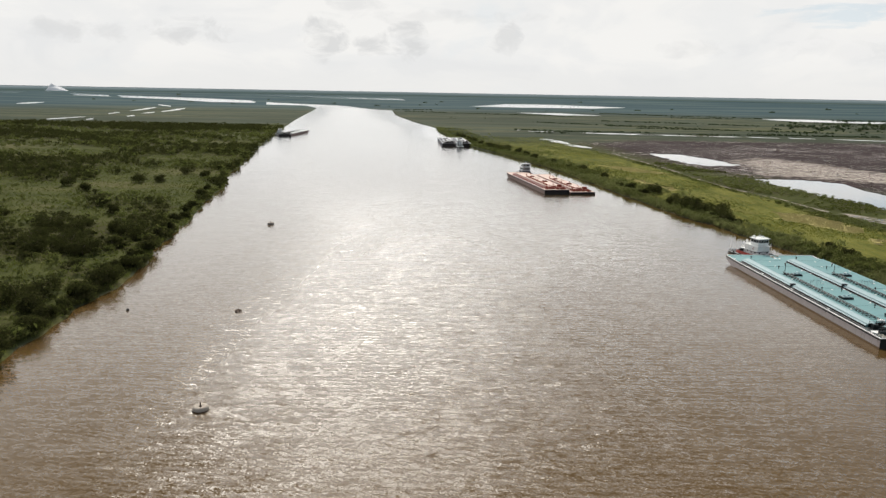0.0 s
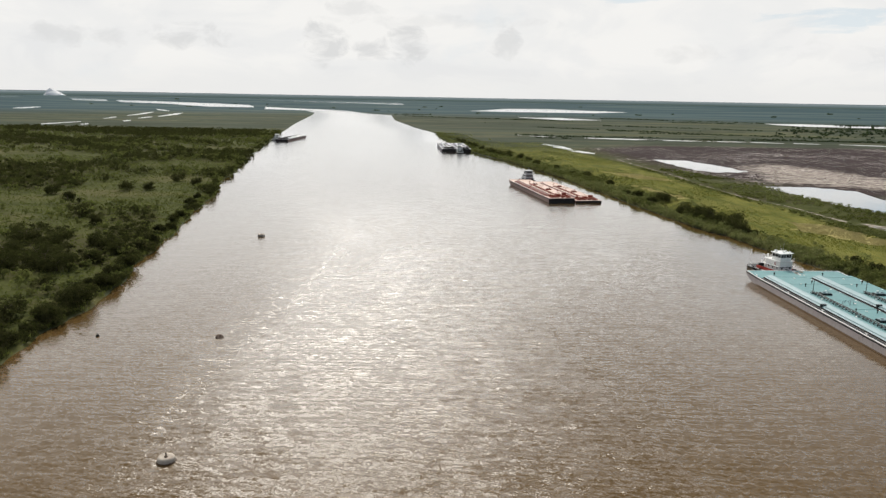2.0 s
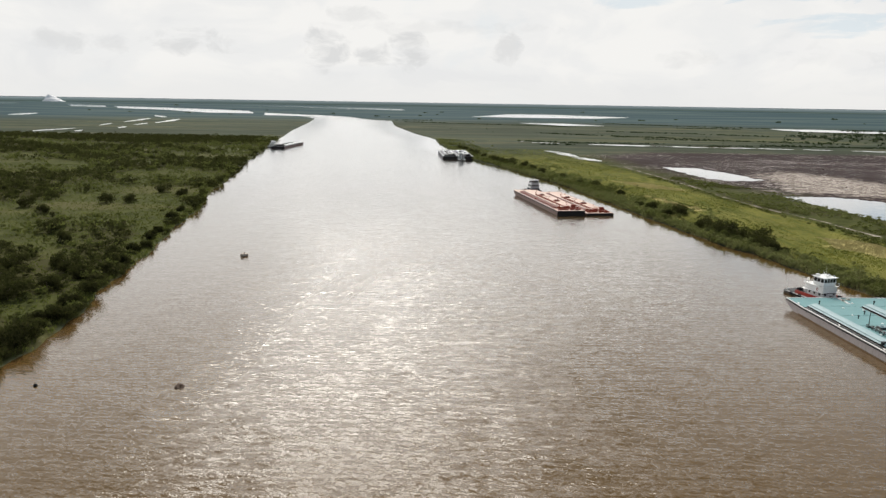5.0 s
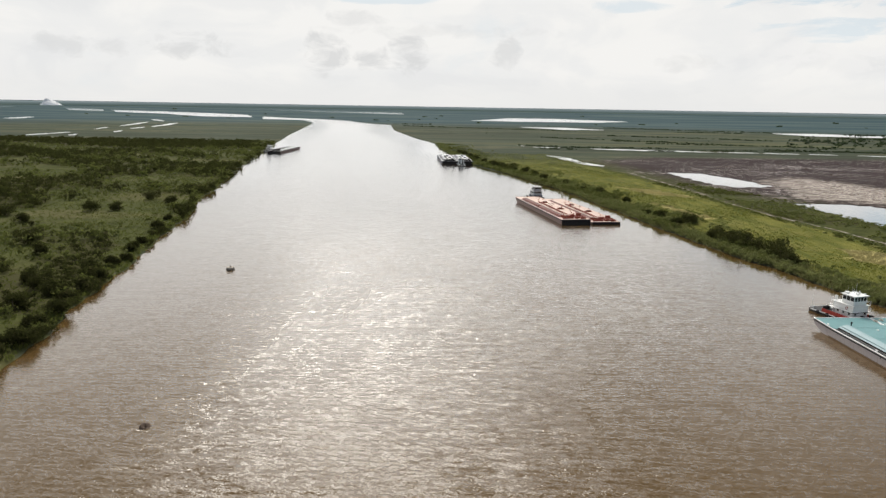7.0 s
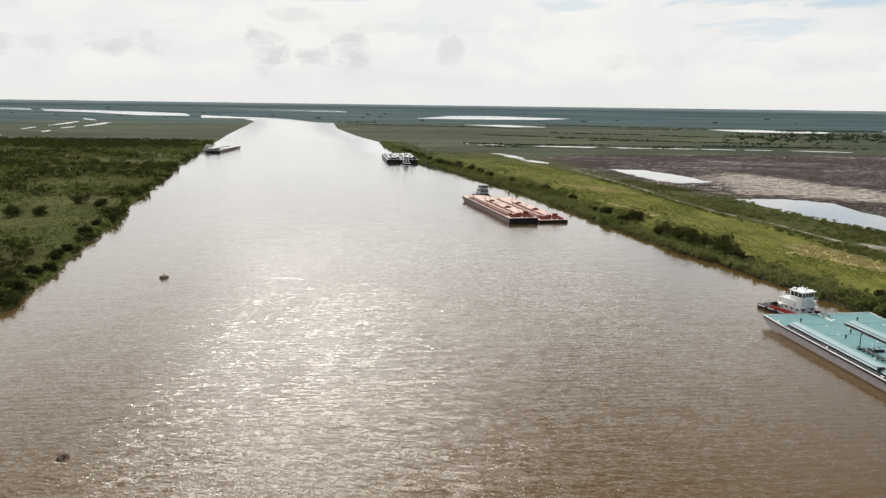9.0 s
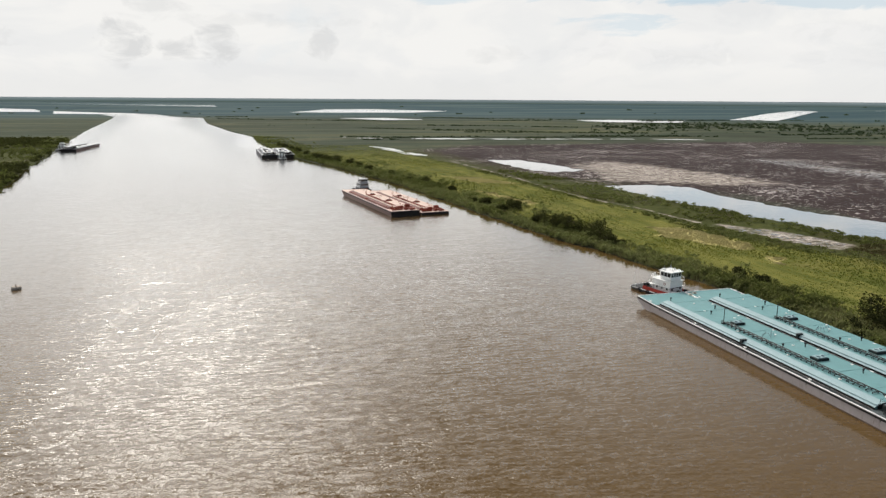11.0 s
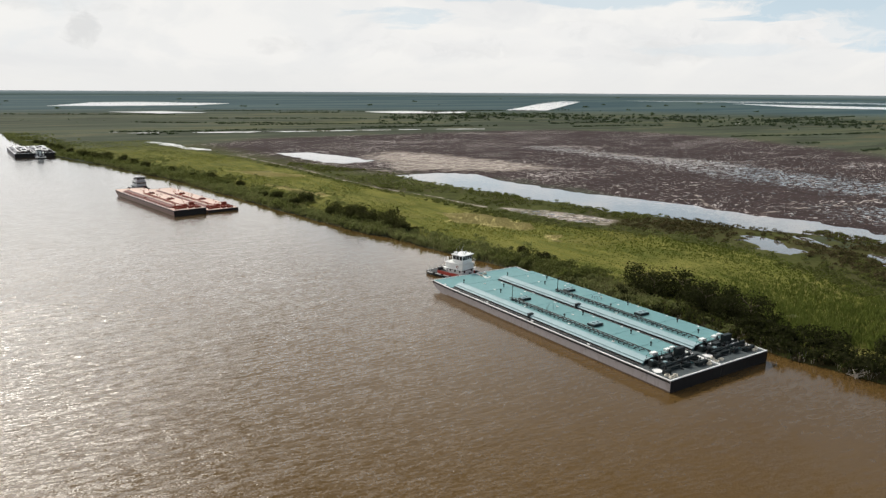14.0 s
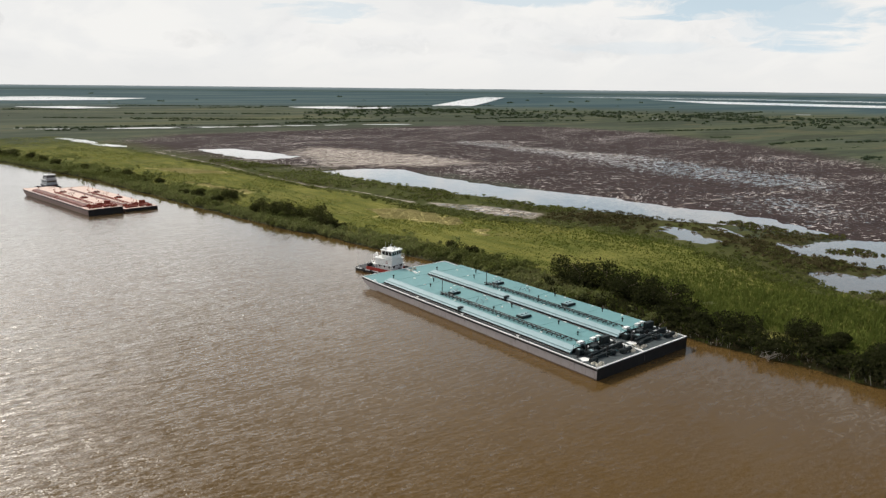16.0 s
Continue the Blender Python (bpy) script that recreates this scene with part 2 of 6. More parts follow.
def ground_material():
    k = Nodes("land")
    a, b = k.attr("cover"), k.attr("cover_more")
    far_w, straw_w = k.attr("haze_straw")[0:2]
    mud_w, lawn_w, wet_w = a[0], a[1], a[2]
    pale_w, scrub_w, meadow_w = b[0], b[1], b[2]
    big, mid, small = k.noise(0.012, 5, 0.6), k.noise(0.09, 6, 0.62), k.noise(0.9, 6, 0.65)
    wide = k.noise(0.028, 6, 0.66, (1, 1, 1), True, 0.6)
    marsh = k.mix(k.ramp(big, [(0.35, 0.0), (0.65, 1.0)]), (0.070, 0.081, 0.048), (0.104, 0.108, 0.060))
    marsh = k.mix(k.ramp(wide, [(0.48, 0.0), (0.62, 0.8)]), marsh, (0.030, 0.040, 0.026))
    marsh = k.mix(k.ramp(k.noise(0.017, 5, 0.6, (1, 1, 1), True, 0.4, 1.0), [(0.57, 0.0), (0.70, 0.6)]), marsh, (0.078, 0.066, 0.044))
    marsh = k.mix(k.ramp(mid, [(0.50, 0.0), (0.66, 0.7)]), marsh, (0.034, 0.043, 0.026))
    along = k.noise(0.16, 6, 0.62, (1.0, 0.22, 1), True, 0.5, 0.12)
    lawn = k.mix(k.ramp(along, [(0.36, 0.0), (0.62, 1.0)]), (0.076, 0.087, 0.018), (0.190, 0.176, 0.047))
    lawn = k.mix(k.ramp(k.noise(0.035, 5, 0.6), [(0.56, 0.0), (0.72, 0.75)]), lawn, (0.185, 0.160, 0.055))
    lawn = k.mix(k.ramp(small, [(0.4, 0.4), (0.62, 0.0)]), lawn, (0.050, 0.066, 0.014))
    scrub = k.mix(small, (0.029, 0.029, 0.012), (0.070, 0.068, 0.026))
    mud = k.mix(k.ramp(mid, [(0.35, 0.0), (0.68, 1.0)]), (0.035, 0.026, 0.026), (0.063, 0.047, 0.046))
    mud = k.mix(k.ramp(k.noise(0.011, 5, 0.65, (0.4, 1.0, 1), True, 0.4, 0.3), [(0.46, 0.0), (0.60, 0.7)]), mud, (0.036, 0.026, 0.026))
    mud = k.mix(k.ramp(small, [(0.46, 0.0), (0.62, 0.85)]), mud, (0.028, 0.021, 0.017))
    crust = k.noise(0.46, 3, 0.6, (0.6, 1.1, 1), True, 0.8, 0.6)
    crust_glint = k.math("ADD", crust, k.math("MULTIPLY", k.noise(0.016, 5, 0.65, (0.6, 1.0, 1), True, 0.5, 0.35), 0.44))
    # pale flecks: dried crust, and painted sky glints of small puddles
    mud = k.mix(k.ramp(crust_glint, [(0.845, 0.0), (0.865, 0.95)]), mud, (0.50, 0.455, 0.43))
    pale = k.mix(k.ramp(crust, [(0.42, 0.0), (0.60, 1.0)]), (0.12, 0.095, 0.082), (0.46, 0.41, 0.36))
    edge = k.math("MULTIPLY", k.math("SUBTRACT", mid, 0.5), 0.9)

    def zone(w):
        return k.ramp(k.math("ADD", w, edge), [(0.38, 0.0), (0.62, 1.0)])

    meadow = k.mix(k.ramp(mid, [(0.36, 0.0), (0.62, 1.0)]), (0.042, 0.049, 0.015), (0.080, 0.086, 0.026))
    meadow = k.mix(k.ramp(small, [(0.4, 0.5), (0.62, 0.0)]), meadow, (0.026, 0.030, 0.010))
    meadow = k.mix(k.ramp(k.noise(0.02, 4, 0.6, (0.4, 1, 1), True, 0.4), [(0.52, 0.0), (0.66, 0.6)]), meadow, (0.110, 0.098, 0.046))
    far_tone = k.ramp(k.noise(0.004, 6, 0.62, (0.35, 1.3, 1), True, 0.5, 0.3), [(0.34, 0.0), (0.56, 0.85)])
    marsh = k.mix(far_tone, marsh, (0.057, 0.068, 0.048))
    bands = k.noise(0.0065, 2, 0.5, (0.2, 1.0, 1), True, 0.5, 0.12)
    marsh = k.mix(k.ramp(bands, [(0.47, 0.0), (0.58, 0.85)]), marsh, (0.042, 0.051, 0.034))
    marsh = k.mix(k.ramp(bands, [(0.34, 0.85), (0.45, 0.0)]), marsh, (0.080, 0.085, 0.044))
    fleck = k.noise(0.022, 3, 0.5, (0.25, 1.0, 1), True, 0.4, 0.16)
    marsh = k.mix(k.ramp(fleck, [(0.54, 0.0), (0.62, 0.8)]), marsh, (0.038, 0.044, 0.028))
    marsh = k.mix(k.ramp(fleck, [(0.34, 0.7), (0.42, 0.0)]), marsh, (0.090, 0.084, 0.048))
    # bluish tones painted over far marsh to imitate distance haze
    haze_tint = k.mix(k.ramp(bands, [(0.40, 0.0), (0.56, 1.0)]), (0.062, 0.092, 0.092), (0.036, 0.064, 0.074))
    marsh = k.mix(k.ramp(k.math("ADD", far_w, edge), [(0.2, 0.0), (0.9, 0.95)]), marsh, haze_tint)
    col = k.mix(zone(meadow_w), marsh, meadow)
    col = k.mix(zone(scrub_w), col, scrub)
    col = k.mix(zone(lawn_w), col, lawn)
    col = k.mix(zone(straw_w), col, k.mix(k.ramp(small, [(0.35, 0.0), (0.6, 1.0)]), (0.29, 0.25, 0.085), (0.47, 0.395, 0.175)))
    col = k.mix(k.ramp(k.math("ADD", mud_w, edge), [(0.22, 0.0), (0.72, 1.0)]), col, mud)
    col = k.mix(zone(pale_w), col, pale)
    # shallow puddles on the flats: smooth, wet and dark
    pud = k.noise(0.42, 3, 0.6, (0.6, 1.1, 1), True, 0.8, 0.5)
    wet = k.ramp(k.math("ADD", pud, k.math("MULTIPLY", k.math("SUBTRACT", wet_w, 1.0), 0.30)), [(0.50, 0.0), (0.515, 1.0)])
    col = k.mix(wet, col, (0.10, 0.085, 0.072))
    rough = k.mix(wet, (0.92,) * 3, (0.03,) * 3)
    height = k.mix(wet, mid, (0.42,) * 3)
    return k.done(k.principled(col, rough, 0, k.bump(height, 0.7, 0.3), spec=k.mix(wet, (0.02,) * 3, (1.0,) * 3)))


def water_material(name, tint_a, tint_b, chop=1.0, rough=0.06, lee=False):
    """Water whose facets lean by several sizes of wave; crests lie across the river."""
    k = Nodes(name)
    drift = k.noise(0.008, 4, 0.5, (1.4, 0.5, 1))
    col = k.mix(drift, tint_a, tint_b)

    def lean(scale, stretch, turn, detail, gain, dist=0.4):
        m = k.n.new("ShaderNodeMapping")
        m.vector_type = "TEXTURE"
        m.inputs["Scale"].default_value = tuple(1 / v for v in stretch)
        m.inputs["Rotation"].default_value = (0, 0, turn)
        k.l.new(k.geo.outputs["Position"], m.inputs[0])
        t = k.n.new("ShaderNodeTexNoise")
        t.inputs["Scale"].default_value, t.inputs["Detail"].default_value = scale, detail
        t.inputs["Roughness"].default_value, t.inputs["Distortion"].default_value = 0.55, dist
        k.l.new(m.outputs[0], t.inputs["Vector"])
        v = k.n.new("ShaderNodeVectorMath")
        v.operation = "MULTIPLY_ADD"
        k.l.new(t.outputs["Color"], v.inputs[0])
        v.inputs[1].default_value = (gain * 1.8, gain, 0)
        v.inputs[2].default_value = (-0.9 * gain, -0.5 * gain, 0)
        return v.outputs[0]

    def train(length, turn, gain):
        """A run of wavelets with broken crests, as a lean along its own way."""
        m = k.n.new("ShaderNodeMapping")
        m.vector_type = "TEXTURE"
        m.inputs["Rotation"].default_value = (0, 0, turn)
        k.l.new(k.geo.outputs["Position"], m.inputs[0])
        t = k.n.new("ShaderNodeTexWave")
        t.bands_direction = "Y"
        t.inputs["Scale"].default_value, t.inputs["Distortion"].default_value = 0.314 / length, 7.0
        t.inputs["Detail"].default_value, t.inputs["Detail Scale"].default_value = 2.0, 4.0
        k.l.new(m.outputs[0], t.inputs["Vector"])
        v = k.n.new("ShaderNodeVectorMath")
        v.operation = "MULTIPLY_ADD"
        k.l.new(t.outputs["Color"], v.inputs[0])
        a, b = -math.sin(turn) * gain, math.cos(turn) * gain
        v.inputs[1].default_value = (a, b, 0)
        v.inputs[2].default_value = (-a / 2, -b / 2, 0)
        return v.outputs[0]

    def vec(op, a, b, key=1):
        v = k.n.new("ShaderNodeVectorMath")
        v.operation = op
        k.l.new(a, v.inputs[0])
        k.put(b, v.inputs["Scale" if op == "SCALE" else key])
        return v.outputs[0]

    gust = k.ramp(k.noise(0.02, 5, 0.6, (1, 0.4, 1), True, 0.6), [(0.3, 0.88), (0.7, 1.06)])
    if lee:
        gust = k.math("MULTIPLY", gust, k.attr("open_water")[0])
    big = vec("ADD", lean(0.42, (0.34, 1.0, 1), 0.06, 1, 0.16), lean(1.2, (0.42, 1.0, 1), -0.16, 1, 0.22))
    big = vec("ADD", big, vec("ADD", train(1.9, 0.05, 0.10), train(1.05, -0.2, 0.09)))
    tilt = vec("ADD", vec("SCALE", big, gust), vec("SCALE", lean(4.0, (0.7, 1.0, 1), 0.2, 2, 0.47), gust))
    tilt = vec("SCALE", tilt, chop)
    up = k.n.new("ShaderNodeVectorMath")
    up.operation = "ADD"
    k.l.new(k.geo.outputs["Normal"], up.inputs[1])
    k.l.new(tilt, up.inputs[0])
    nz = k.n.new("ShaderNodeVectorMath")
    nz.operation = "NORMALIZE"
    k.l.new(up.outputs[0], nz.inputs[0])
    waves = nz.outputs[0]
    body = k.principled(col, 0.9, 0, waves, spec=0.0)
    shine = k.n.new("ShaderNodeMixShader")
    shine.inputs[0].default_value = 0.35
    wide = k.math("ADD", k.math("MULTIPLY", gust, rough - 0.03), 0.03)
    for slot, spread in ((1, "BECKMANN"), (2, "GGX")):
        gloss = k.n.new("ShaderNodeBsdfGlossy")
        gloss.distribution = spread
        k.l.new(wide, gloss.inputs["Roughness"])
        gloss.inputs["Color"].default_value = (1, 1, 1, 1)
        k.l.new(waves, gloss.inputs["Normal"])
        k.l.new(gloss.outputs[0], shine.inputs[slot])
    lw = k.n.new("ShaderNodeLayerWeight")
    lw.inputs["Blend"].default_value = 0.5
    k.l.new(waves, lw.inputs["Normal"])
    m = k.n.new("ShaderNodeMixShader")
    k.l.new(k.math("MINIMUM", k.math("ADD", k.math("MULTIPLY", k.math("POWER", lw.outputs["Facing"], 5.4), 1.48), 0.001), 1.0), m.inputs[0])
    k.l.new(body, m.inputs[1])
    k.l.new(shine.outputs[0], m.inputs[2])
    return k.done(m.outputs[0])


M = {}
M["land"] = ground_material()
M["river"] = water_material("muddy_river", (0.076, 0.0435, 0.0130), (0.091, 0.0555, 0.0200), 1.4, 0.31, True)
M["pool"] = water_material("still_pool", (0.085, 0.073, 0.064), (0.115, 0.100, 0.086), 0.05, 0.04)
M["leaf"] = leafy("shrub_leaves", [(0.2, (0.016, 0.0145, 0.008)), (0.5, (0.033, 0.031, 0.0145)), (0.8, (0.057, 0.054, 0.023)), (1.0, (0.088, 0.080, 0.035))], 0.6, 0.18)
M["leaf_mid"] = leafy("scrub_leaves", [(0.2, (0.042, 0.046, 0.017)), (0.5, (0.082, 0.087, 0.031)), (0.8, (0.130, 0.130, 0.048)), (1.0, (0.185, 0.168, 0.070))], 0.6, 0.33, 0.5)
M["sedge"] = leafy("brown_sedge", [(0.1, (0.030, 0.022, 0.013)), (0.5, (0.058, 0.043, 0.025)), (0.9, (0.11, 0.085, 0.048))], 0.8, 0.2, 0.5)
# darker leaf copy for the near east bank, its shaded side in the colour
M["leaf_dark"] = leafy("shade_toned_leaves", [(0.2, (0.010, 0.0105, 0.006)), (0.5, (0.018, 0.0185, 0.009)), (0.9, (0.034, 0.034, 0.0148))], 0.6, 0.12, 0.35)
M["leaf_olive"] = leafy("levee_shrub_leaves", [(0.2, (0.074, 0.082, 0.034)), (0.5, (0.130, 0.138, 0.056)), (0.8, (0.184, 0.184, 0.082)), (1.0, (0.24, 0.22, 0.115))], 0.6, 0.42, 0.6)
M["bank_reed"] = leafy("bank_reeds", [(0.2, (0.070, 0.070, 0.030)), (0.5, (0.125, 0.120, 0.056)), (0.8, (0.185, 0.170, 0.085)), (1.0, (0.25, 0.22, 0.13))], 0.7, 0.42, 0.6)
M["reed"] = leafy("reeds", [(0.2, (0.048, 0.055, 0.015)), (0.5, (0.086, 0.093, 0.026)), (0.8, (0.138, 0.138, 0.045)), (1.0, (0.19, 0.17, 0.078))], 0.7, 0.33, 0.55)
M["grass"] = leafy("long_grass", [(0.2, (0.102, 0.116, 0.022)), (0.45, (0.172, 0.176, 0.035)), (0.7, (0.236, 0.222, 0.055)), (0.9, (0.33, 0.275, 0.110))], 0.7, 0.35, 0.65)
M["lush"] = leafy("lush_grass", [(0.2, (0.039, 0.052, 0.012)), (0.5, (0.071, 0.088, 0.020)), (0.8, (0.113, 0.127, 0.031))], 0.7, 0.28, 0.45)
M["straw"] = leafy("straw_grass", [(0.2, (0.35, 0.295, 0.115)), (0.5, (0.49, 0.41, 0.19)), (0.9, (0.60, 0.50, 0.27))], 0.8, 0.25, 0.8)
# leaves for far growth, greyed towards blue so haze is in the colour
M["hazed_leaf"] = leafy("hazed_wood_leaves", [(0.2, (0.026, 0.038, 0.030)), (0.6, (0.044, 0.060, 0.045)), (1.0, (0.066, 0.084, 0.058))], 0.8, 0.25)
M["bark"] = paint("bark", (0.11, 0.085, 0.06), 0.9, (0.05, 0.04, 0.03), 0.5)
M["deadwood"] = paint("bleached_wood", (0.34, 0.30, 0.25), 0.85, (0.14, 0.11, 0.08), 0.5)
M["teal"] = paint("teal_deck_paint", (0.118, 0.256, 0.262), 0.5, (0.21, 0.31, 0.31), 0.4)
M["teal_light"] = paint("pale_teal_paint", (0.255, 0.35, 0.37), 0.55, (0.18, 0.30, 0.31), 0.45)
M["teal_dark"] = paint("dark_green_steel", (0.010, 0.017, 0.018), 0.5, (0.06, 0.04, 0.03), 0.4)
M["white"] = paint("white_paint", (0.78, 0.78, 0.76), 0.42, (0.42, 0.34, 0.26), 0.18)
M["edge"] = paint("worn_white_edge", (0.82, 0.81, 0.79), 0.55, (0.25, 0.17, 0.12), 0.5)
M["hull_grey"] = paint("weathered_grey_hull", (0.31, 0.275, 0.27), 0.5, (0.11, 0.065, 0.045), 0.55)
M["black"] = paint("black_hull_paint", (0.009, 0.008, 0.0085), 0.5, (0.05, 0.03, 0.02), 0.45)
M["rubber"] = paint("black_rubber", (0.015, 0.015, 0.015), 0.85, (0.04, 0.04, 0.04), 0.3)
M["deck_grey"] = paint("worn_grey_deck", (0.050, 0.062, 0.064), 0.65, (0.22, 0.22, 0.215), 0.45, 0.0, 1.2)
M["red"] = paint("red_paint", (0.36, 0.036, 0.022), 0.5, (0.14, 0.04, 0.03), 0.35)
M["orange"] = paint("rust_orange_paint", (0.25, 0.042, 0.022), 0.55, (0.16, 0.05, 0.03), 0.45)
M["salmon"] = paint("faded_salmon_deck", (0.54, 0.39, 0.32), 0.6, (0.36, 0.17, 0.12), 0.45)
M["oxide"] = paint("dark_red_oxide", (0.105, 0.030, 0.022), 0.7, (0.05, 0.02, 0.016), 0.5)
M["salmon_edge"] = paint("pale_pink_edge", (0.66, 0.47, 0.41), 0.55, (0.35, 0.18, 0.13), 0.4)
M["maroon"] = paint("maroon_hull", (0.13, 0.072, 0.064), 0.55, (0.05, 0.03, 0.026), 0.5)
M["pale_deck"] = paint("pale_grey_deck", (0.40, 0.41, 0.42), 0.5, (0.30, 0.29, 0.28), 0.45)
M["navy"] = paint("dark_blue_paint", (0.03, 0.04, 0.07), 0.5, (0.05, 0.04, 0.04), 0.3)
M["rope"] = paint("pale_rope", (0.58, 0.54, 0.46), 0.9, (0.35, 0.3, 0.24), 0.4, 0.0, 3.0)
M["buoy"] = paint("weathered_buoy_paint", (0.37, 0.32, 0.265), 0.7, (0.20, 0.12, 0.08), 0.6, 0.0, 1.0)
M["rust"] = paint("rusty_steel", (0.10, 0.065, 0.045), 0.8, (0.035, 0.028, 0.022), 0.6)
M["chalk"] = paint("white_mound", (0.80, 0.80, 0.80), 0.9, (0.7, 0.7, 0.7), 0.2, 0.0, 0.02)
kg = Nodes("dark_glass")
M["glass"] = kg.done(kg.principled((0.012, 0.016, 0.018), 0.06, 0, None, 1.5, 0.6))

# ---------------------------------------------------------------- shape helpers


def box(bm, x0, x1, y0, y1, z0, z1, bevel=0.0):
    got = bmesh.ops.create_cube(bm, size=1, matrix=Matrix.Translation(((x0 + x1) / 2, (y0 + y1) / 2, (z0 + z1) / 2)) @ Matrix.Diagonal((x1 - x0, y1 - y0, z1 - z0, 1)))
    if bevel:
        edges = list({e for v in got["verts"] for e in v.link_edges})
        bmesh.ops.bevel(bm, geom=edges, offset=bevel, segments=2, affect="EDGES", profile=0.6)
    return bm


def rod(bm, p, q, r, r2=None, seg=8):
    p, q = Vector(p), Vector(q)
    d = q - p
    m = Matrix.Translation((p + q) / 2) @ d.to_track_quat("Z", "Y").to_matrix().to_4x4()
    bmesh.ops.create_cone(bm, cap_ends=True, segments=seg, radius1=r, radius2=r if r2 is None else r2, depth=d.length, matrix=m)
    return bm


def ring(bm, c, big, small, n=14, k=6, flat=1.0):
    rows = []
    for i in range(n):
        a = 2 * math.pi * i / n
        rows.append([bm.verts.new((c[0] + (big + small * math.cos(2 * math.pi * j / k)) * math.cos(a),
                                   c[1] + (big + small * math.cos(2 * math.pi * j / k)) * math.sin(a),
                                   c[2] + flat * small * math.sin(2 * math.pi * j / k))) for j in range(k)])
    for i in range(n):
        for j in range(k):
            bm.faces.new((rows[i][j], rows[(i + 1) % n][j], rows[(i + 1) % n][(j + 1) % k], rows[i][(j + 1) % k]))
    return bm


def sweep(bm, profile, ys):
    """Profile points (x, z), closed, carried along the given y stations; each station is (y, dx-scale, dz)."""
    rows = []
    for y, f in ys:
        rows.append([bm.verts.new((*f(x, y, z),)) for x, z in profile])
    n = len(profile)
    for a, b in zip(rows, rows[1:]):
        for j in range(n):
            bm.faces.new((a[j], a[(j + 1) % n], b[(j + 1) % n], b[j]))
    bm.faces.new(rows[0])
    bm.faces.new(tuple(reversed(rows[-1])))
    bmesh.ops.recalc_face_normals(bm, faces=bm.faces[:])
    return bm


def part(name, bm, material, parent, label=""):
    me = bpy.data.meshes.new(name)
    bm.to_mesh(me)
    bm.free()
    me.materials.append(M[material])
    ob = new(name, me)
    ob.parent = parent
    if label:
        ob["label"] = label
    return ob


def part_again(ob, x, y, z, rz=0.0):
    """A further piece on the same mesh, under the same thing."""
    o = ob.copy()
    scene.collection.objects.link(o)
    o.matrix_basis = pose(x, y, z, 0, 0, rz)
    return o


def thing(name, m, label, category, group="", kind=""):
    ob = new(name)
    ob.empty_display_size = 0.5
    ob.matrix_world = m
    return tagged(ob, label, category, group, kind)


def quads(name, verts, material):
    """A mesh of loose quads from an (n, 4, 3) array."""
    n = len(verts)
    me = bpy.data.meshes.new(name)
    me.vertices.add(4 * n)
    me.vertices.foreach_set("co", np.ascontiguousarray(verts, dtype=np.float32).ravel())
    me.loops.add(4 * n)
    me.loops.foreach_set("vertex_index", np.arange(4 * n, dtype=np.int32))
    me.polygons.add(n)
    me.polygons.foreach_set("loop_start", np.arange(0, 4 * n, 4, dtype=np.int32))
    me.materials.append(M[material])
    me.update()
    me.validate()
    return me


def leaves(rng, at, out, size, slim=0.55):
    """Leaf quads at the points, turned roughly along the outward ways."""
    n = len(at)
    nor = out + rng.normal(0, 0.55, (n, 3))
    nor /= np.linalg.norm(nor, axis=1, keepdims=True) + 1e-9
    ref = rng.normal(0, 1, (n, 3))
    u = np.cross(nor, ref)
    u /= np.linalg.norm(u, axis=1, keepdims=True) + 1e-9
    v = np.cross(nor, u)
    s = np.asarray(size).reshape(-1, 1) * rng.uniform(0.65, 1.35, (n, 1))
    bend = nor * s * 0.18
    return np.stack([at - u * s - bend, at - v * s * slim + bend, at + u * s - bend, at + v * s * slim + bend], 1)


def bushes(rng, base, radius, height, per, leaf):
    """Leaf quads for many bushes: base (n, 3), radius and height (n,), leaf count each."""
    n = len(base)
    lobes = 5
    ang = rng.uniform(0, 2 * np.pi, (n, lobes))
    off = rng.uniform(0.0, 0.62, (n, lobes))
    lz = rng.uniform(0.30, 0.72, (n, lobes))
    lr = rng.uniform(0.34, 0.6, (n, lobes))
    who = np.repeat(np.arange(n), per)
    lob = rng.integers(0, lobes, n * per)
    d = rng.normal(0, 1, (n * per, 3))
    d[:, 2] = np.abs(d[:, 2]) * 0.9 - 0.25
    d /= np.linalg.norm(d, axis=1, keepdims=True)
    k = rng.uniform(0.72, 1.08, (n * per, 1))
    R, H = radius[who], height[who]
    a, o = ang[who, lob], off[who, lob]
    c = np.stack([np.cos(a) * o * R, np.sin(a) * o * R, lz[who, lob] * H], 1)
    ext = lr[who, lob]
    p = c + d * k * np.stack([ext * R, ext * R, ext * H * 0.75], 1)
    p[:, 2] = np.clip(p[:, 2], 0.05, None)
    return leaves(rng, base[who] + p, d, np.asarray(leaf)[who] if np.ndim(leaf) else np.full(n * per, leaf))


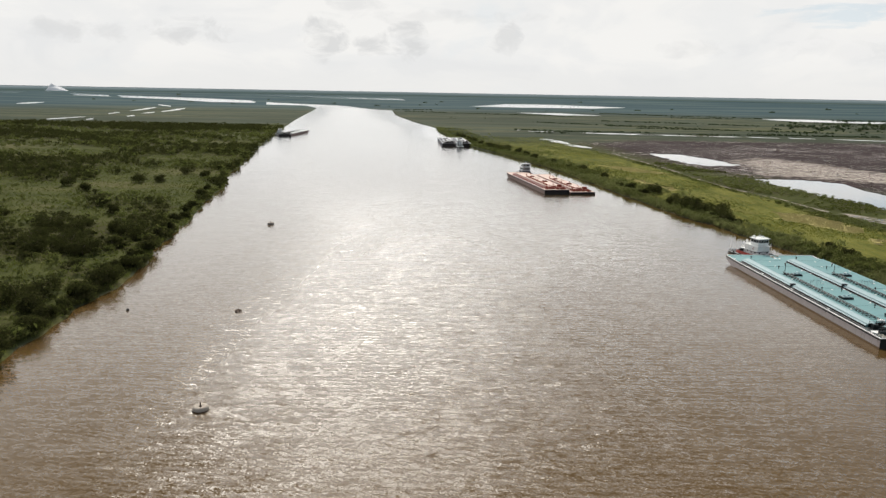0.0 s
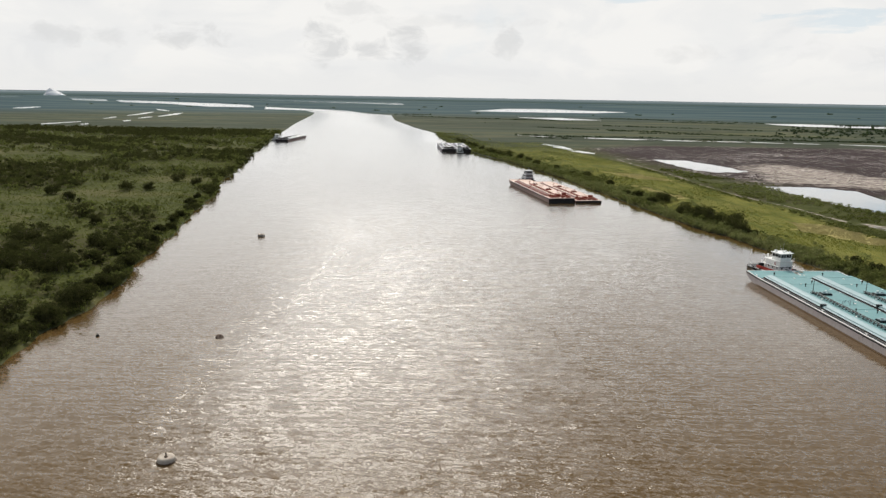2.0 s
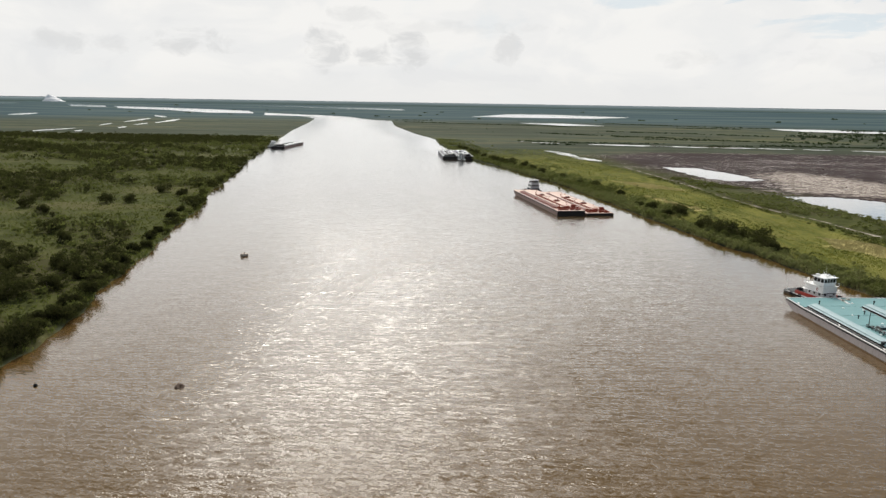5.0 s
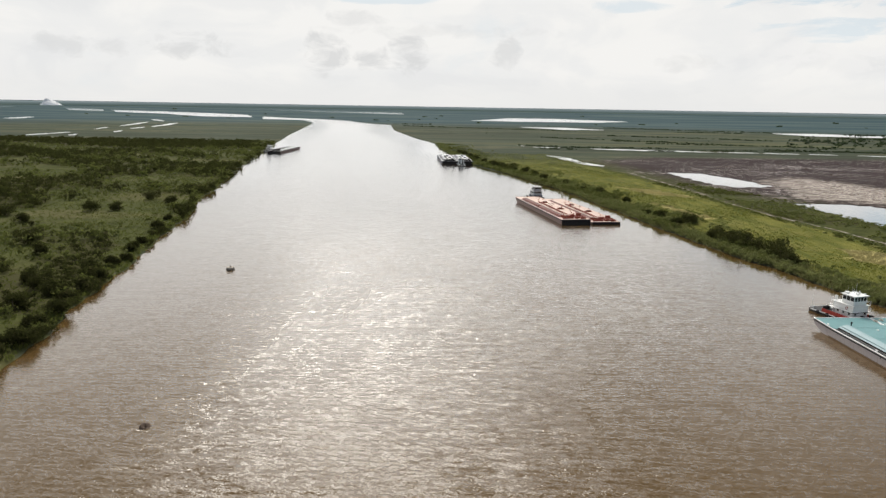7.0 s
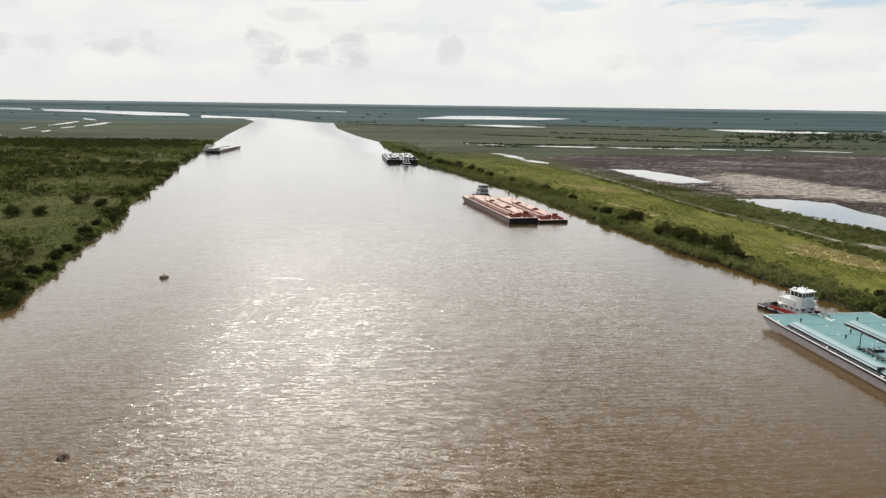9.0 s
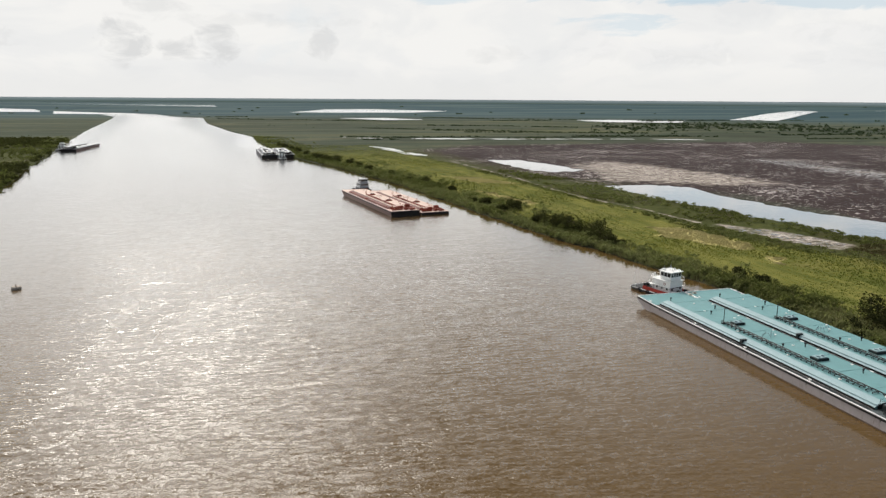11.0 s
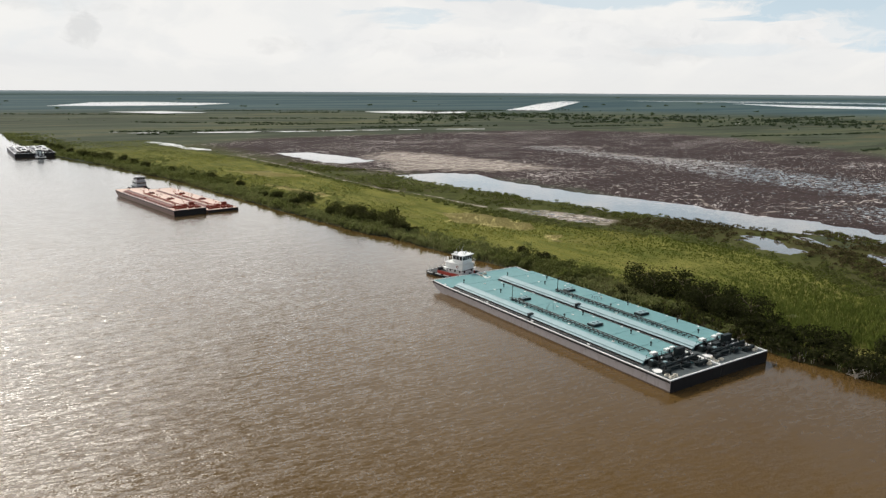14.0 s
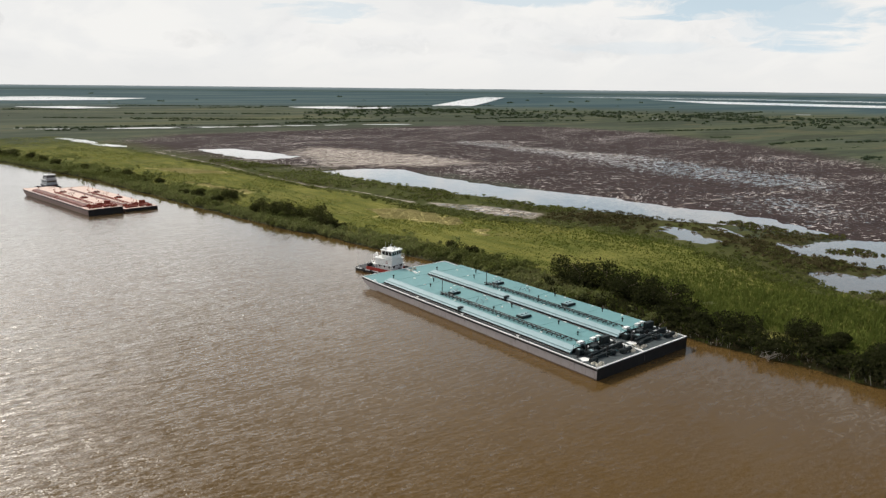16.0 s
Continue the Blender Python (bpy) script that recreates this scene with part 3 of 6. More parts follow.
def tufts(rng, base, height, blades, width):
    """Upright, leaning blades from a foot point."""
    n = len(base)
    who = np.repeat(np.arange(n), blades)
    m = len(who)
    a = rng.uniform(0, 2 * np.pi, m)
    lean = rng.uniform(0.05, 0.5, m)
    h = height[who] * rng.uniform(0.6, 1.2, m)
    foot = base[who] + np.stack([rng.normal(0, 0.35, m), rng.normal(0, 0.35, m), np.zeros(m)], 1)
    tip = foot + np.stack([np.cos(a) * lean * h, np.sin(a) * lean * h, h], 1)
    b = rng.uniform(0, np.pi, m)
    side = np.stack([np.cos(b), np.sin(b), np.zeros(m)], 1) * (width * rng.uniform(0.7, 1.4, m))[:, None]
    mid = (foot + tip) / 2 + np.stack([np.zeros(m), np.zeros(m), 0.06 * h], 1)
    return np.stack([foot - side * 0.4, mid - side * 0.5, tip, mid + side * 0.5], 1)


# ---------------------------------------------------------------- the lie of the land
BANK_W = np.array([(-1500, -110), (0, -92), (128, -98), (168, -103), (197, -104), (214, -106), (240, -112), (286, -121), (337, -131), (428, -149),
                   (485, -165), (560, -178), (709, -210), (916, -248), (1373, -328), (2181, -453), (2300, -495), (2500, -600), (2700, -760)], float)
BANK_E = np.array([(-1500, 330), (0, 172), (116, 151), (133, 148), (155, 144), (200, 141), (245, 137), (270, 131.5), (288, 127.5), (306, 124), (320, 120),
                   (332, 115), (352, 110), (385, 105), (430, 96), (486, 86), (536, 78), (606, 60), (673, 42), (773, 10), (871, -10), (1048, -35),
                   (1172, -48), (1334, -90), (1704, -165), (1946, -195), (2150, -220), (2200, -290), (2510, -420), (2700, -740)], float)
LEVEE = np.array([(-1500, 400), (60, 196), (138, 203), (170, 211), (221, 226), (262, 224), (297, 200), (337, 190), (385, 186), (448, 176), (555, 166), (691, 146), (1005, 94), (1400, -20), (2700, -400)], float)


def wob(y, amp, seed):
    return amp * (np.sin(y * 0.171 + seed) * 0.45 + np.sin(y * 0.43 + 2.1 * seed) * 0.35 + np.sin(y * 0.057 + seed * 3.3) * 0.6)


def bank_w(y):
    return np.interp(y, BANK_W[:, 0], BANK_W[:, 1]) + wob(y, 1.3, 1.0) * np.clip((2200 - y) / 600, 0, 1)


def bank_e(y):
    return np.interp(y, BANK_E[:, 0], BANK_E[:, 1]) + wob(y, 0.9, 4.0) * np.clip((2200 - y) / 600, 0, 1)


def rise(x, y):
    """Lifts the far land so that its skyline fits the camera's view."""
    u = np.clip((np.hypot(x, y - 50) - 1800) / 3100, 0, 1)
    return 45 * u * u * (1.5 - 0.5 * u)


def inside(poly, x, y):
    """Signed distance to a polygon, positive inside."""
    p = np.asarray(poly, float)
    q = np.roll(p, -1, axis=0)
    best = np.full(np.shape(x), 1e9)
    ins = np.zeros(np.shape(x), bool)
    for (ax, ay), (bx, by) in zip(p, q):
        dx, dy = bx - ax, by - ay
        t = np.clip(((x - ax) * dx + (y - ay) * dy) / (dx * dx + dy * dy + 1e-9), 0, 1)
        best = np.minimum(best, np.hypot(x - ax - t * dx, y - ay - t * dy))
        ins ^= ((ay > y) != (by > y)) & (x < dx * (y - ay) / (dy + 1e-12) + ax)
    return np.where(ins, best, -best)


MUD = [(212, 520), (182, 600), (158, 720), (142, 860), (230, 940), (384, 950), (560, 965), (700, 960), (790, 850), (800, 690), (720, 470), (625, 325), (540, 240),
       (450, 110), (320, 100), (290, 160), (304, 206), (306, 234), (310, 261), (298, 285), (288, 347), (262, 447), (250, 480)]
PALE = [(205, 545), (229, 575), (238, 663), (295, 716), (331, 667), (356, 569), (362, 485), (287, 484), (262, 505), (236, 520), (222, 510)]
PALE_B = [(434, 613), (484, 687), (510, 573), (523, 478), (477, 446), (445, 520)]
WET = [(300, 200), (312, 240), (318, 275), (345, 300), (400, 300), (410, 262), (380, 215), (340, 190)]
DITCH = [(213, 512), (250, 514), (272, 491), (266, 447), (276, 389), (290, 347), (298, 313), (302, 285), (313, 261), (310, 234), (303, 208), (292, 203), (288, 216),
         (284, 230), (277, 244), (269, 257), (266, 275), (260, 301), (247, 326), (243, 351), (234, 380), (233, 400), (224, 430), (219, 460)]
POND_A = [(191, 722), (222, 721), (240, 661), (244, 617), (217, 605), (200, 626)]
POND_B = [(254, 256), (258, 248), (254, 233), (250, 219), (238, 219), (235, 231)]
POOL_C = [(272, 242), (274, 227), (268, 214), (268, 207), (267, 198), (282, 199), (296, 192), (303, 181), (310, 168), (290, 152), (262, 158), (255, 166), (258, 176), (256, 182), (252, 189), (255, 197), (262, 207), (264, 221)]
POOL_D = [(224, 175), (236, 172), (239, 163), (250, 157), (262, 146), (244, 136), (225, 147), (215, 157), (219, 165)]
FLAT_E = [(199, 369), (212, 349), (226, 330), (232, 303), (217, 291), (206, 310), (199, 340)]
WET_B = [(430, 720), (500, 700), (505, 560), (535, 490), (510, 400), (505, 310), (470, 262), (420, 240), (395, 300), (395, 400), (415, 470), (425, 540)]
TRACKS = [[(391, 394), (365, 335), (359, 305), (354, 284), (377, 282), (426, 288), (468, 287)], [(307, 284), (332, 286), (354, 284)], [(336, 353), (304, 315), (297, 300)], [(153, 717), (169, 565), (172, 500), (177, 451), (186, 425), (192, 404), (193, 380), (198, 352)]]
STRAW = [[(166, 355), (179, 354), (185, 330), (187, 308), (176, 303), (168, 324), (160, 337)], [(115, 590), (139, 572), (162, 532), (133, 541)], [(178, 295), (184, 286), (175, 279)], [(120, 505), (128, 480), (140, 440), (134, 438), (124, 470)]]
NEAR_POOLS = [("ditch", DITCH), ("pond", POND_A), ("pond", POND_B), ("pool", POOL_C), ("pool", POOL_D)]


CLEARINGS = [[(-213, 383), (-241, 444), (-226, 471), (-200, 503), (-170, 473), (-157, 416), (-159, 380), (-181, 394), (-190, 375)],
             [(-481, 713), (-466, 761), (-384, 720), (-321, 603), (-336, 573), (-390, 574)], [(-399, 661), (-374, 696), (-330, 708), (-311, 783), (-282, 674), (-327, 616)],
             [(-258, 376), (-254, 427), (-236, 417), (-207, 373), (-210, 342), (-227, 331)], [(-133, 283), (-154, 381), (-155, 430), (-132, 325), (-120, 275), (-113, 242)]]
THICKETS = [[(-181, 254), (-185, 290), (-178, 305), (-149, 281), (-125, 235), (-140, 215), (-170, 225)], [(-152, 291), (-166, 330), (-156, 350), (-139, 326), (-117, 256), (-130, 254)],
            [(-290, 421), (-350, 512), (-318, 519), (-306, 593), (-295, 654), (-261, 577), (-274, 507), (-274, 438)], [(-268, 411), (-283, 469), (-255, 474), (-234, 431), (-251, 414)],
            [(-690, 1034), (-700, 1110), (-443, 1110), (-320, 1110), (-270, 961), (-396, 918), (-534, 972)]]


def noise2(x, y, s):
    """Cheap smooth field between about -1 and 1."""
    return (np.sin(x * s + 1.7 * np.sin(y * s * 0.6 + 0.5)) + np.sin(y * s * 1.2 + 1.3 * np.sin(x * s * 0.8)) + np.sin((x + y) * s * 0.55 + 2.0)) / 3


def west_density(x, y):
    """Where the west scrub is thick (above 0) and where it opens into grass."""
    edge = np.clip(1 - (bank_w(y) - x) / 9, 0, 1)
    far = np.clip((y - 330) / 200, 0, 1) * 0.22
    band = 0.7 * noise2(x * 0.28 + 40, y, 0.034) * np.clip((y - 390) / 120, 0, 1)
    back = 0.22 * np.clip((bank_w(y) - x - 50) / 90, 0, 1)
    d = back + 0.75 * noise2(x * 0.55, y, 0.062) + 0.5 * noise2(x + 90, y, 0.13) + 0.4 * noise2(x + 20, y - 60, 0.29) + 0.25 * edge + far + band + 0.14
    ragged = 7 * noise2(x, y, 0.11) + 4 * noise2(x, y + 40, 0.3)
    for k, p in enumerate(CLEARINGS):
        d = d - (0.95, 0.35, 0.4, 0.7, 1.0)[k] * np.clip(0.5 + (inside(p, x, y) + ragged) / 10, 0, 1)
    for p in THICKETS:
        d = d + 0.9 * np.clip(0.5 + (inside(p, x, y) + ragged) / 10, 0, 1)
    return d


def land_height(x, y):
    w, e = bank_w(y), bank_e(y)
    s = np.maximum(x - e, w - x)
    bank = np.where(s < 0, np.maximum(s * 0.5, -2.5), np.minimum(s * 0.45, 0.8))
    roll = 0.14 * np.sin(x * 0.05 + 1.3) * np.sin(y * 0.037) + 0.10 * np.sin(x * 0.13 + y * 0.09)
    z = bank + np.clip(s / 12, 0, 1) * np.clip((900 - np.hypot(x, y)) / 500, 0, 1) * roll
    for _, poly in NEAR_POOLS:
        x0, y0 = np.min(poly, axis=0) - 12
        x1, y1 = np.max(poly, axis=0) + 12
        m = (x > x0) & (x < x1) & (y > y0) & (y < y1)
        if m.any():
            d = inside(poly, x[m], y[m]) + 2.2 * np.sin(x[m] * 0.33) * np.sin(y[m] * 0.27) + 0.9 * np.sin(x[m] * 1.1 + y[m] * 0.8)
            d += 1.6 * noise2(x[m], y[m] * 1.3, 0.24) + 1.2 * noise2(x[m] + 31, y[m], 0.55)
            z[m] -= 0.75 * np.clip((d + 2.5) / 5, 0, 1)
    return z + rise(x, y)


def near_line(line, x, y):
    """Distance to an open line."""
    best = np.full(np.shape(x), 1e9)
    for (ax, ay), (bx, by) in zip(line, line[1:]):
        dx, dy = bx - ax, by - ay
        t = np.clip(((x - ax) * dx + (y - ay) * dy) / (dx * dx + dy * dy + 1e-9), 0, 1)
        best = np.minimum(best, np.hypot(x - ax - t * dx, y - ay - t * dy))
    return best


def axis(near, step, lo, hi, grow=1.07):
    """Stations: even steps within near, then growing outwards to lo and hi."""
    a = list(np.arange(near[0], near[1] + 1e-6, step))
    s = step
    while a[-1] < hi:
        s *= grow
        a.append(a[-1] + s)
    s = step
    while a[0] > lo:
        s *= grow
        a.insert(0, a[0] - s)
    return np.array(a)


ROWS = axis((100, 700), 3.2, -1400, 4950, 1.04)
OFF_E = axis((-4, 200), 2.5, -4, 5200, 1.045)
OFF_W = axis((-4, 130), 2.5, -4, 5200, 1.05)


def sheet(name, X, Y, Z, material):
    """A grid mesh from arrays of the same shape."""
    nr, nc = X.shape
    me = bpy.data.meshes.new(name)
    idx = np.arange(nr * nc).reshape(nr, nc)
    f = np.stack([idx[:-1, :-1], idx[:-1, 1:], idx[1:, 1:], idx[1:, :-1]], -1).reshape(-1, 4)
    me.from_pydata(np.stack([X, Y, Z], -1).reshape(-1, 3).tolist(), [], f.tolist())
    me.polygons.foreach_set("use_smooth", np.ones(len(f), bool))
    me.materials.append(M[material])
    me.update()
    return me


def build_ground():
    yy = ROWS[:, None]
    west = bank_w(yy) - OFF_W[::-1][None, :]
    east = bank_e(yy) + OFF_E[None, :]
    mid = (bank_w(yy) + 4) + (bank_e(yy) - bank_w(yy) - 8) * np.linspace(0, 1, 6)[None, 1:-1]
    X = np.concatenate([west, mid, east], 1)
    Y = np.broadcast_to(yy, X.shape).copy()
    Z = land_height(X, Y)
    me = sheet("ground", X, Y, Z, "land")
    x, y = X.ravel(), Y.ravel()
    s_e = x - bank_e(y)
    s_w = bank_w(y) - x

    def soft(d, w):
        return np.clip(0.5 + d / w, 0, 1)

    d_mud = inside(MUD, x, y)
    close = np.clip((420 - y) / 80, 0, 1) * np.clip((430 - x) / 60, 0, 1)
    mud = soft(d_mud - 8 * (1 - close) + 4 * close, 90 - 74 * close)
    flat = np.maximum(soft(inside(FLAT_E, x, y), 8), 0)
    for _, p in NEAR_POOLS[:5]:
        flat = np.maximum(flat, 0.55 * soft(inside(p, x, y) + 3, 8))
    lawn = soft(np.minimum(s_e - 4, np.interp(y, LEVEE[:, 0], LEVEE[:, 1]) - x), 10)
    near_clear = np.max([soft(inside(p, x, y) + 5 * noise2(x, y, 0.12), 14) for p in (CLEARINGS[0], CLEARINGS[4])], axis=0) * 0.3
    lawn *= np.clip(1.1 - 0.5 * np.clip((y - 330) / 300, 0, 1) - np.clip((y - 750) / 600, 0, 1), 0, 1)
    lawn = np.maximum(lawn, near_clear)
    pale = np.maximum(soft(inside(PALE, x, y), 60) * 0.63, flat * 0.56)
    pale = np.maximum(pale, soft(inside(PALE_B, x, y), 60) * 0.44)
    wet = np.maximum(soft(inside(WET, x, y), 90) * 0.95, flat * 0.75)
    straw = np.max([soft(inside(p, x, y) + 3 * noise2(x, y, 0.3), 8) for p in STRAW], axis=0)
    for line in TRACKS:
        pale = np.maximum(pale, 0.58 * np.clip(1.3 - near_line(line, x, y) / 2.2, 0, 1))
    wet = np.maximum(wet, soft(inside(WET_B, x, y), 60) * 0.9)
    wet = np.maximum(wet, mud * 0.5) * np.maximum(mud, flat)
    bare = np.clip(1.2 - np.abs(s_e - 0.5), 0, 1) + np.clip(1.2 - np.abs(s_w - 0.5), 0, 1)
    pale = np.maximum(pale, 0.5 * np.clip(bare, 0, 1) * np.where((x > 0) & (y < 185), 0.3, 1.0))
    scrub = np.clip((s_w + 1) / 4, 0, 1) * np.clip((1130 - y) / 120, 0, 1) * np.clip(0.22 + 0.5 * west_density(x, y), 0, 0.85)
    belt = x - np.interp(y, LEVEE[:, 0], LEVEE[:, 1])
    scrub = np.maximum(scrub, np.where((belt > 0) & (belt < 75) & (y < 640), 0.5 + 0.4 * noise2(x, y, 0.085), 0.0))
    scrub = np.maximum(scrub, np.where((s_e > 0) & (s_e < 9), 0.42, 0.0))
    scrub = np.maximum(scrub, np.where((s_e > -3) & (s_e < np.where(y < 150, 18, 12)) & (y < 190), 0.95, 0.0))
    meadow = np.clip((s_w + 3) / 6, 0, 1) * np.clip((1180 - y) / 120, 0, 1)
    meadow = np.maximum(meadow, np.clip((s_e + 2) / 6, 0, 1) * np.clip((np.interp(y, LEVEE[:, 0], LEVEE[:, 1]) + 70 - x) / 30, 0, 1) * np.clip((1000 - y) / 200, 0, 1) * 0.75)
    # weight of the painted haze, growing with distance
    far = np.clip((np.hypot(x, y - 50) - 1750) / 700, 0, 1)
    for nm, cols in (("cover", (mud, lawn, wet)), ("cover_more", (pale, scrub, meadow)), ("haze_straw", (far, straw, far))):
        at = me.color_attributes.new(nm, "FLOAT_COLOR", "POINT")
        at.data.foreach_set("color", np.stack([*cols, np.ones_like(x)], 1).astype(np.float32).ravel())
    ob = new("ground", me)
    tagged(ob, "flat green marsh land with brown mud flats", "ground", kind="structure")

    wy = ROWS[ROWS < 2700][:, None]
    u = np.linspace(0, 1, 60)[None, :]
    WX = (bank_w(wy) - 6) + (bank_e(wy) - bank_w(wy) + 12) * u
    WY = np.broadcast_to(wy, WX.shape).copy()
    wme = sheet("water", WX, WY, rise(WX, WY), "river")
    # the water lies calmer in the lee of the banks, most of all on the east side
    def ease(d, a, b):
        t = np.clip((d - a) / (b - a), 0, 1)
        return t * t * (3 - 2 * t)
    drift = 14 * noise2(WX, WY * 0.5, 0.03)
    hush = ease(250 - WY, 0, 70)
    east_lee = 0.20 - 0.06 * hush
    east_lee = east_lee + (1 - east_lee) * ease(bank_e(WY) - WX + drift, 6, 80 + 60 * hush)
    west_lee = 0.3 + 0.7 * ease(WX - bank_w(WY) + 0.8 * drift, 5, 70)
    calm = np.minimum(east_lee, west_lee)
    # and waves flatten upriver so the far sheen fits the camera's view
    calm = (calm * (1 - 0.54 * ease(WY + 2 * drift, 150, 520))).ravel()
    at = wme.color_attributes.new("open_water", "FLOAT_COLOR", "POINT")
    at.data.foreach_set("color", np.stack([calm, calm, calm, np.ones_like(calm)], 1).astype(np.float32).ravel())
    river = new("water", wme)
    tagged(river, "wide muddy brown river with small wind ripples", "river", kind="structure")


build_ground()


def pool(name, poly, z, label, jag=1.0, grow=0.0, lift=0.0):
    """A sheet of still water; far ones lie on the slope of the land."""
    p = np.array(poly, float)
    c = p.mean(0)
    pts = []
    n = len(p)
    for i in range(n):
        a, b = p[i], p[(i + 1) % n]
        k = max(2, int(np.linalg.norm(b - a) / (6 * max(jag, 0.5))))
        for j in range(k):
            q = a + (b - a) * j / k
            w = (q - c) / (np.linalg.norm(q - c) + 1e-6)
            wobble = jag * (1.2 * math.sin(q[0] * 0.31 / jag + q[1] * 0.17 / jag) + 0.9 * math.sin(q[0] * 0.83 / jag - q[1] * 0.6 / jag))
            pts.append(q + w * (grow + wobble))
    bm = bmesh.new()
    vs = [bm.verts.new((q[0], q[1], z if z is not None else float(rise(q[0], q[1])) + 0.8 + lift)) for q in pts]
    f = bm.faces.new(vs)
    bmesh.ops.triangulate(bm, faces=[f])
    bmesh.ops.recalc_face_normals(bm, faces=bm.faces[:])
    if bm.faces and sum(g.normal.z for g in bm.faces) < 0:
        bmesh.ops.reverse_faces(bm, faces=bm.faces[:])
    ob = part("water", bm, "pool", None)
    ob.name = name
    return tagged(ob, label, "water", kind="structure")


for nm, poly in NEAR_POOLS:
    pool("water_" + nm, poly, 0.46, "still shallow water lying in the marsh", 0.6, 9.0)

FAR_WATER = [
    [(24, 2652), (168, 3008), (343, 3048), (626, 2814), (473, 2640), (178, 2620)],
    [(150, 2080), (280, 2094), (375, 1949), (254, 1918)],
    [(779, 1910), (888, 1922), (1052, 1815), (985, 1715), (804, 1764)],
    [(1247, 1898), (1742, 2406), (2098, 2699), (2121, 2596), (1792, 2274), (1344, 1820)],
    [(2368, 2594), (2733, 2447), (3105, 2081), (3189, 1447), (3060, 1390), (2900, 1893), (2600, 2300)],
    [(2531, 2112), (2625, 1766), (2736, 1248), (2780, 900), (2560, 880), (2500, 1136), (2440, 1426), (2362, 1698)],
    [(-1105, 3806), (-308, 3526), (-284, 3318), (-1015, 3567)],
    [(-2194, 3344), (-2165, 3395), (-2026, 3270), (-1953, 3090), (-2200, 2900)],
    [(-1819, 3258), (-1561, 3118), (-1464, 2934), (-1633, 2959)],
    [(-1509, 3091), (-1254, 3042), (-1039, 2952), (-847, 2845), (-758, 2576), (-922, 2569), (-1171, 2785), (-1377, 2854)],
    [(-747, 2673), (-592, 2559), (-500, 2400), (-562, 2400), (-669, 2420)],
]
# thin streaks of open water: both ends and the width
STREAKS = [(-717, 1191, -711, 1314, 77), (-745, 1464, -771, 1576, 109), (-786, 1653, -859, 1978, 171), (-654, 1363, -666, 1419, 73), (-698, 1516, -709, 1614, 114), (-708, 1644, -763, 1937, 224), (-949, 2193, -853, 2061, 170), (-1286, 2029, -1305, 2196, 205), (-1305, 2102, -1293, 2023, 133), (-663, 1249, -651, 1206, 44),
           (173, 1087, 300, 1063, 60), (256, 1071, 350, 1056, 52), (350, 1059, 412, 1053, 40), (412, 1056, 460, 1043, 58), (474, 1046, 509, 1039, 48), (533, 1037, 614, 1012, 34), (77, 1131, 90, 1132, 34), (100, 1107, 144, 1094, 36),
           (100, 927, 115, 892, 28), (114, 903, 123, 829, 40), (120, 833, 143, 777, 34), (1159, 997, 1168, 980, 60), (1747, 1024, 1734, 976, 100)]
for ax, ay, bx, by, width in STREAKS:
    a, b = np.array((ax, ay), float), np.array((bx, by), float)
    n = (a + b) / np.linalg.norm(a + b) if ax < 0 else np.array((a[1] - b[1], b[0] - a[0])) / np.linalg.norm(b - a)
    width = width if ax < 0 else min(width, 0.3 * np.linalg.norm(b - a) + 14)
    u = np.linspace(0.03, 0.97, 9)
    thick = width * 0.22 * np.sin(np.pi * u) ** 0.6
    up = [a + (b - a) * q + n * (w * (1 + 0.3 * math.sin(31 * q + ax))) for q, w in zip(u, thick)]
    low = [a + (b - a) * q - n * (w * (1 + 0.3 * math.sin(23 * q + ay))) for q, w in zip(u, thick)]
    FAR_WATER.append([tuple(q) for q in up + low[::-1]])
for i, poly in enumerate(FAR_WATER):
    pool("water_lake", poly, None, "distant pale lake in the marsh", 4.0 if i < 21 else 1.2, 0.0, 0.35 if i < 11 else 0.2)


# the farthest land: a glowing strip with distance haze painted as paling blue
def backdrop():
    k = Nodes("blue_distance")
    up = k.n.new("ShaderNodeSeparateXYZ")
    k.l.new(k.geo.outputs["Position"], up.inputs[0])
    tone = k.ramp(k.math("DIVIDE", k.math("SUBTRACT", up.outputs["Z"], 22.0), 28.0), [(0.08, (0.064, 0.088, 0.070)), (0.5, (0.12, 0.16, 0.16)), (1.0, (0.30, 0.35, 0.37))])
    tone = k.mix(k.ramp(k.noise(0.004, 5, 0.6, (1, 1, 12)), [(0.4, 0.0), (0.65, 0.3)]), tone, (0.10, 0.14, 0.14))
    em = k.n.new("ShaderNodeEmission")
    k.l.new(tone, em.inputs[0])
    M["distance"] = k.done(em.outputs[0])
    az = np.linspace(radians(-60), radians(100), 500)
    # top edge set to meet the skyline in the camera's view
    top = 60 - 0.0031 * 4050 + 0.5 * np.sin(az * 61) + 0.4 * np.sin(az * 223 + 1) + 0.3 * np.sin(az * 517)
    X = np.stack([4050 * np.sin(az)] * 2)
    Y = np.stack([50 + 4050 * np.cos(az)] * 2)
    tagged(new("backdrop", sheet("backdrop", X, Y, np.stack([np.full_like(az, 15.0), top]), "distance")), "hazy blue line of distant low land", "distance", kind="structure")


backdrop()

# ---------------------------------------------------------------- vessels


def turned(o, heading):
    """A pose on the water at o whose own y axis points along the heading, in degrees to the left of north."""
    return pose(o[0], o[1], 0, 0, 0, heading)


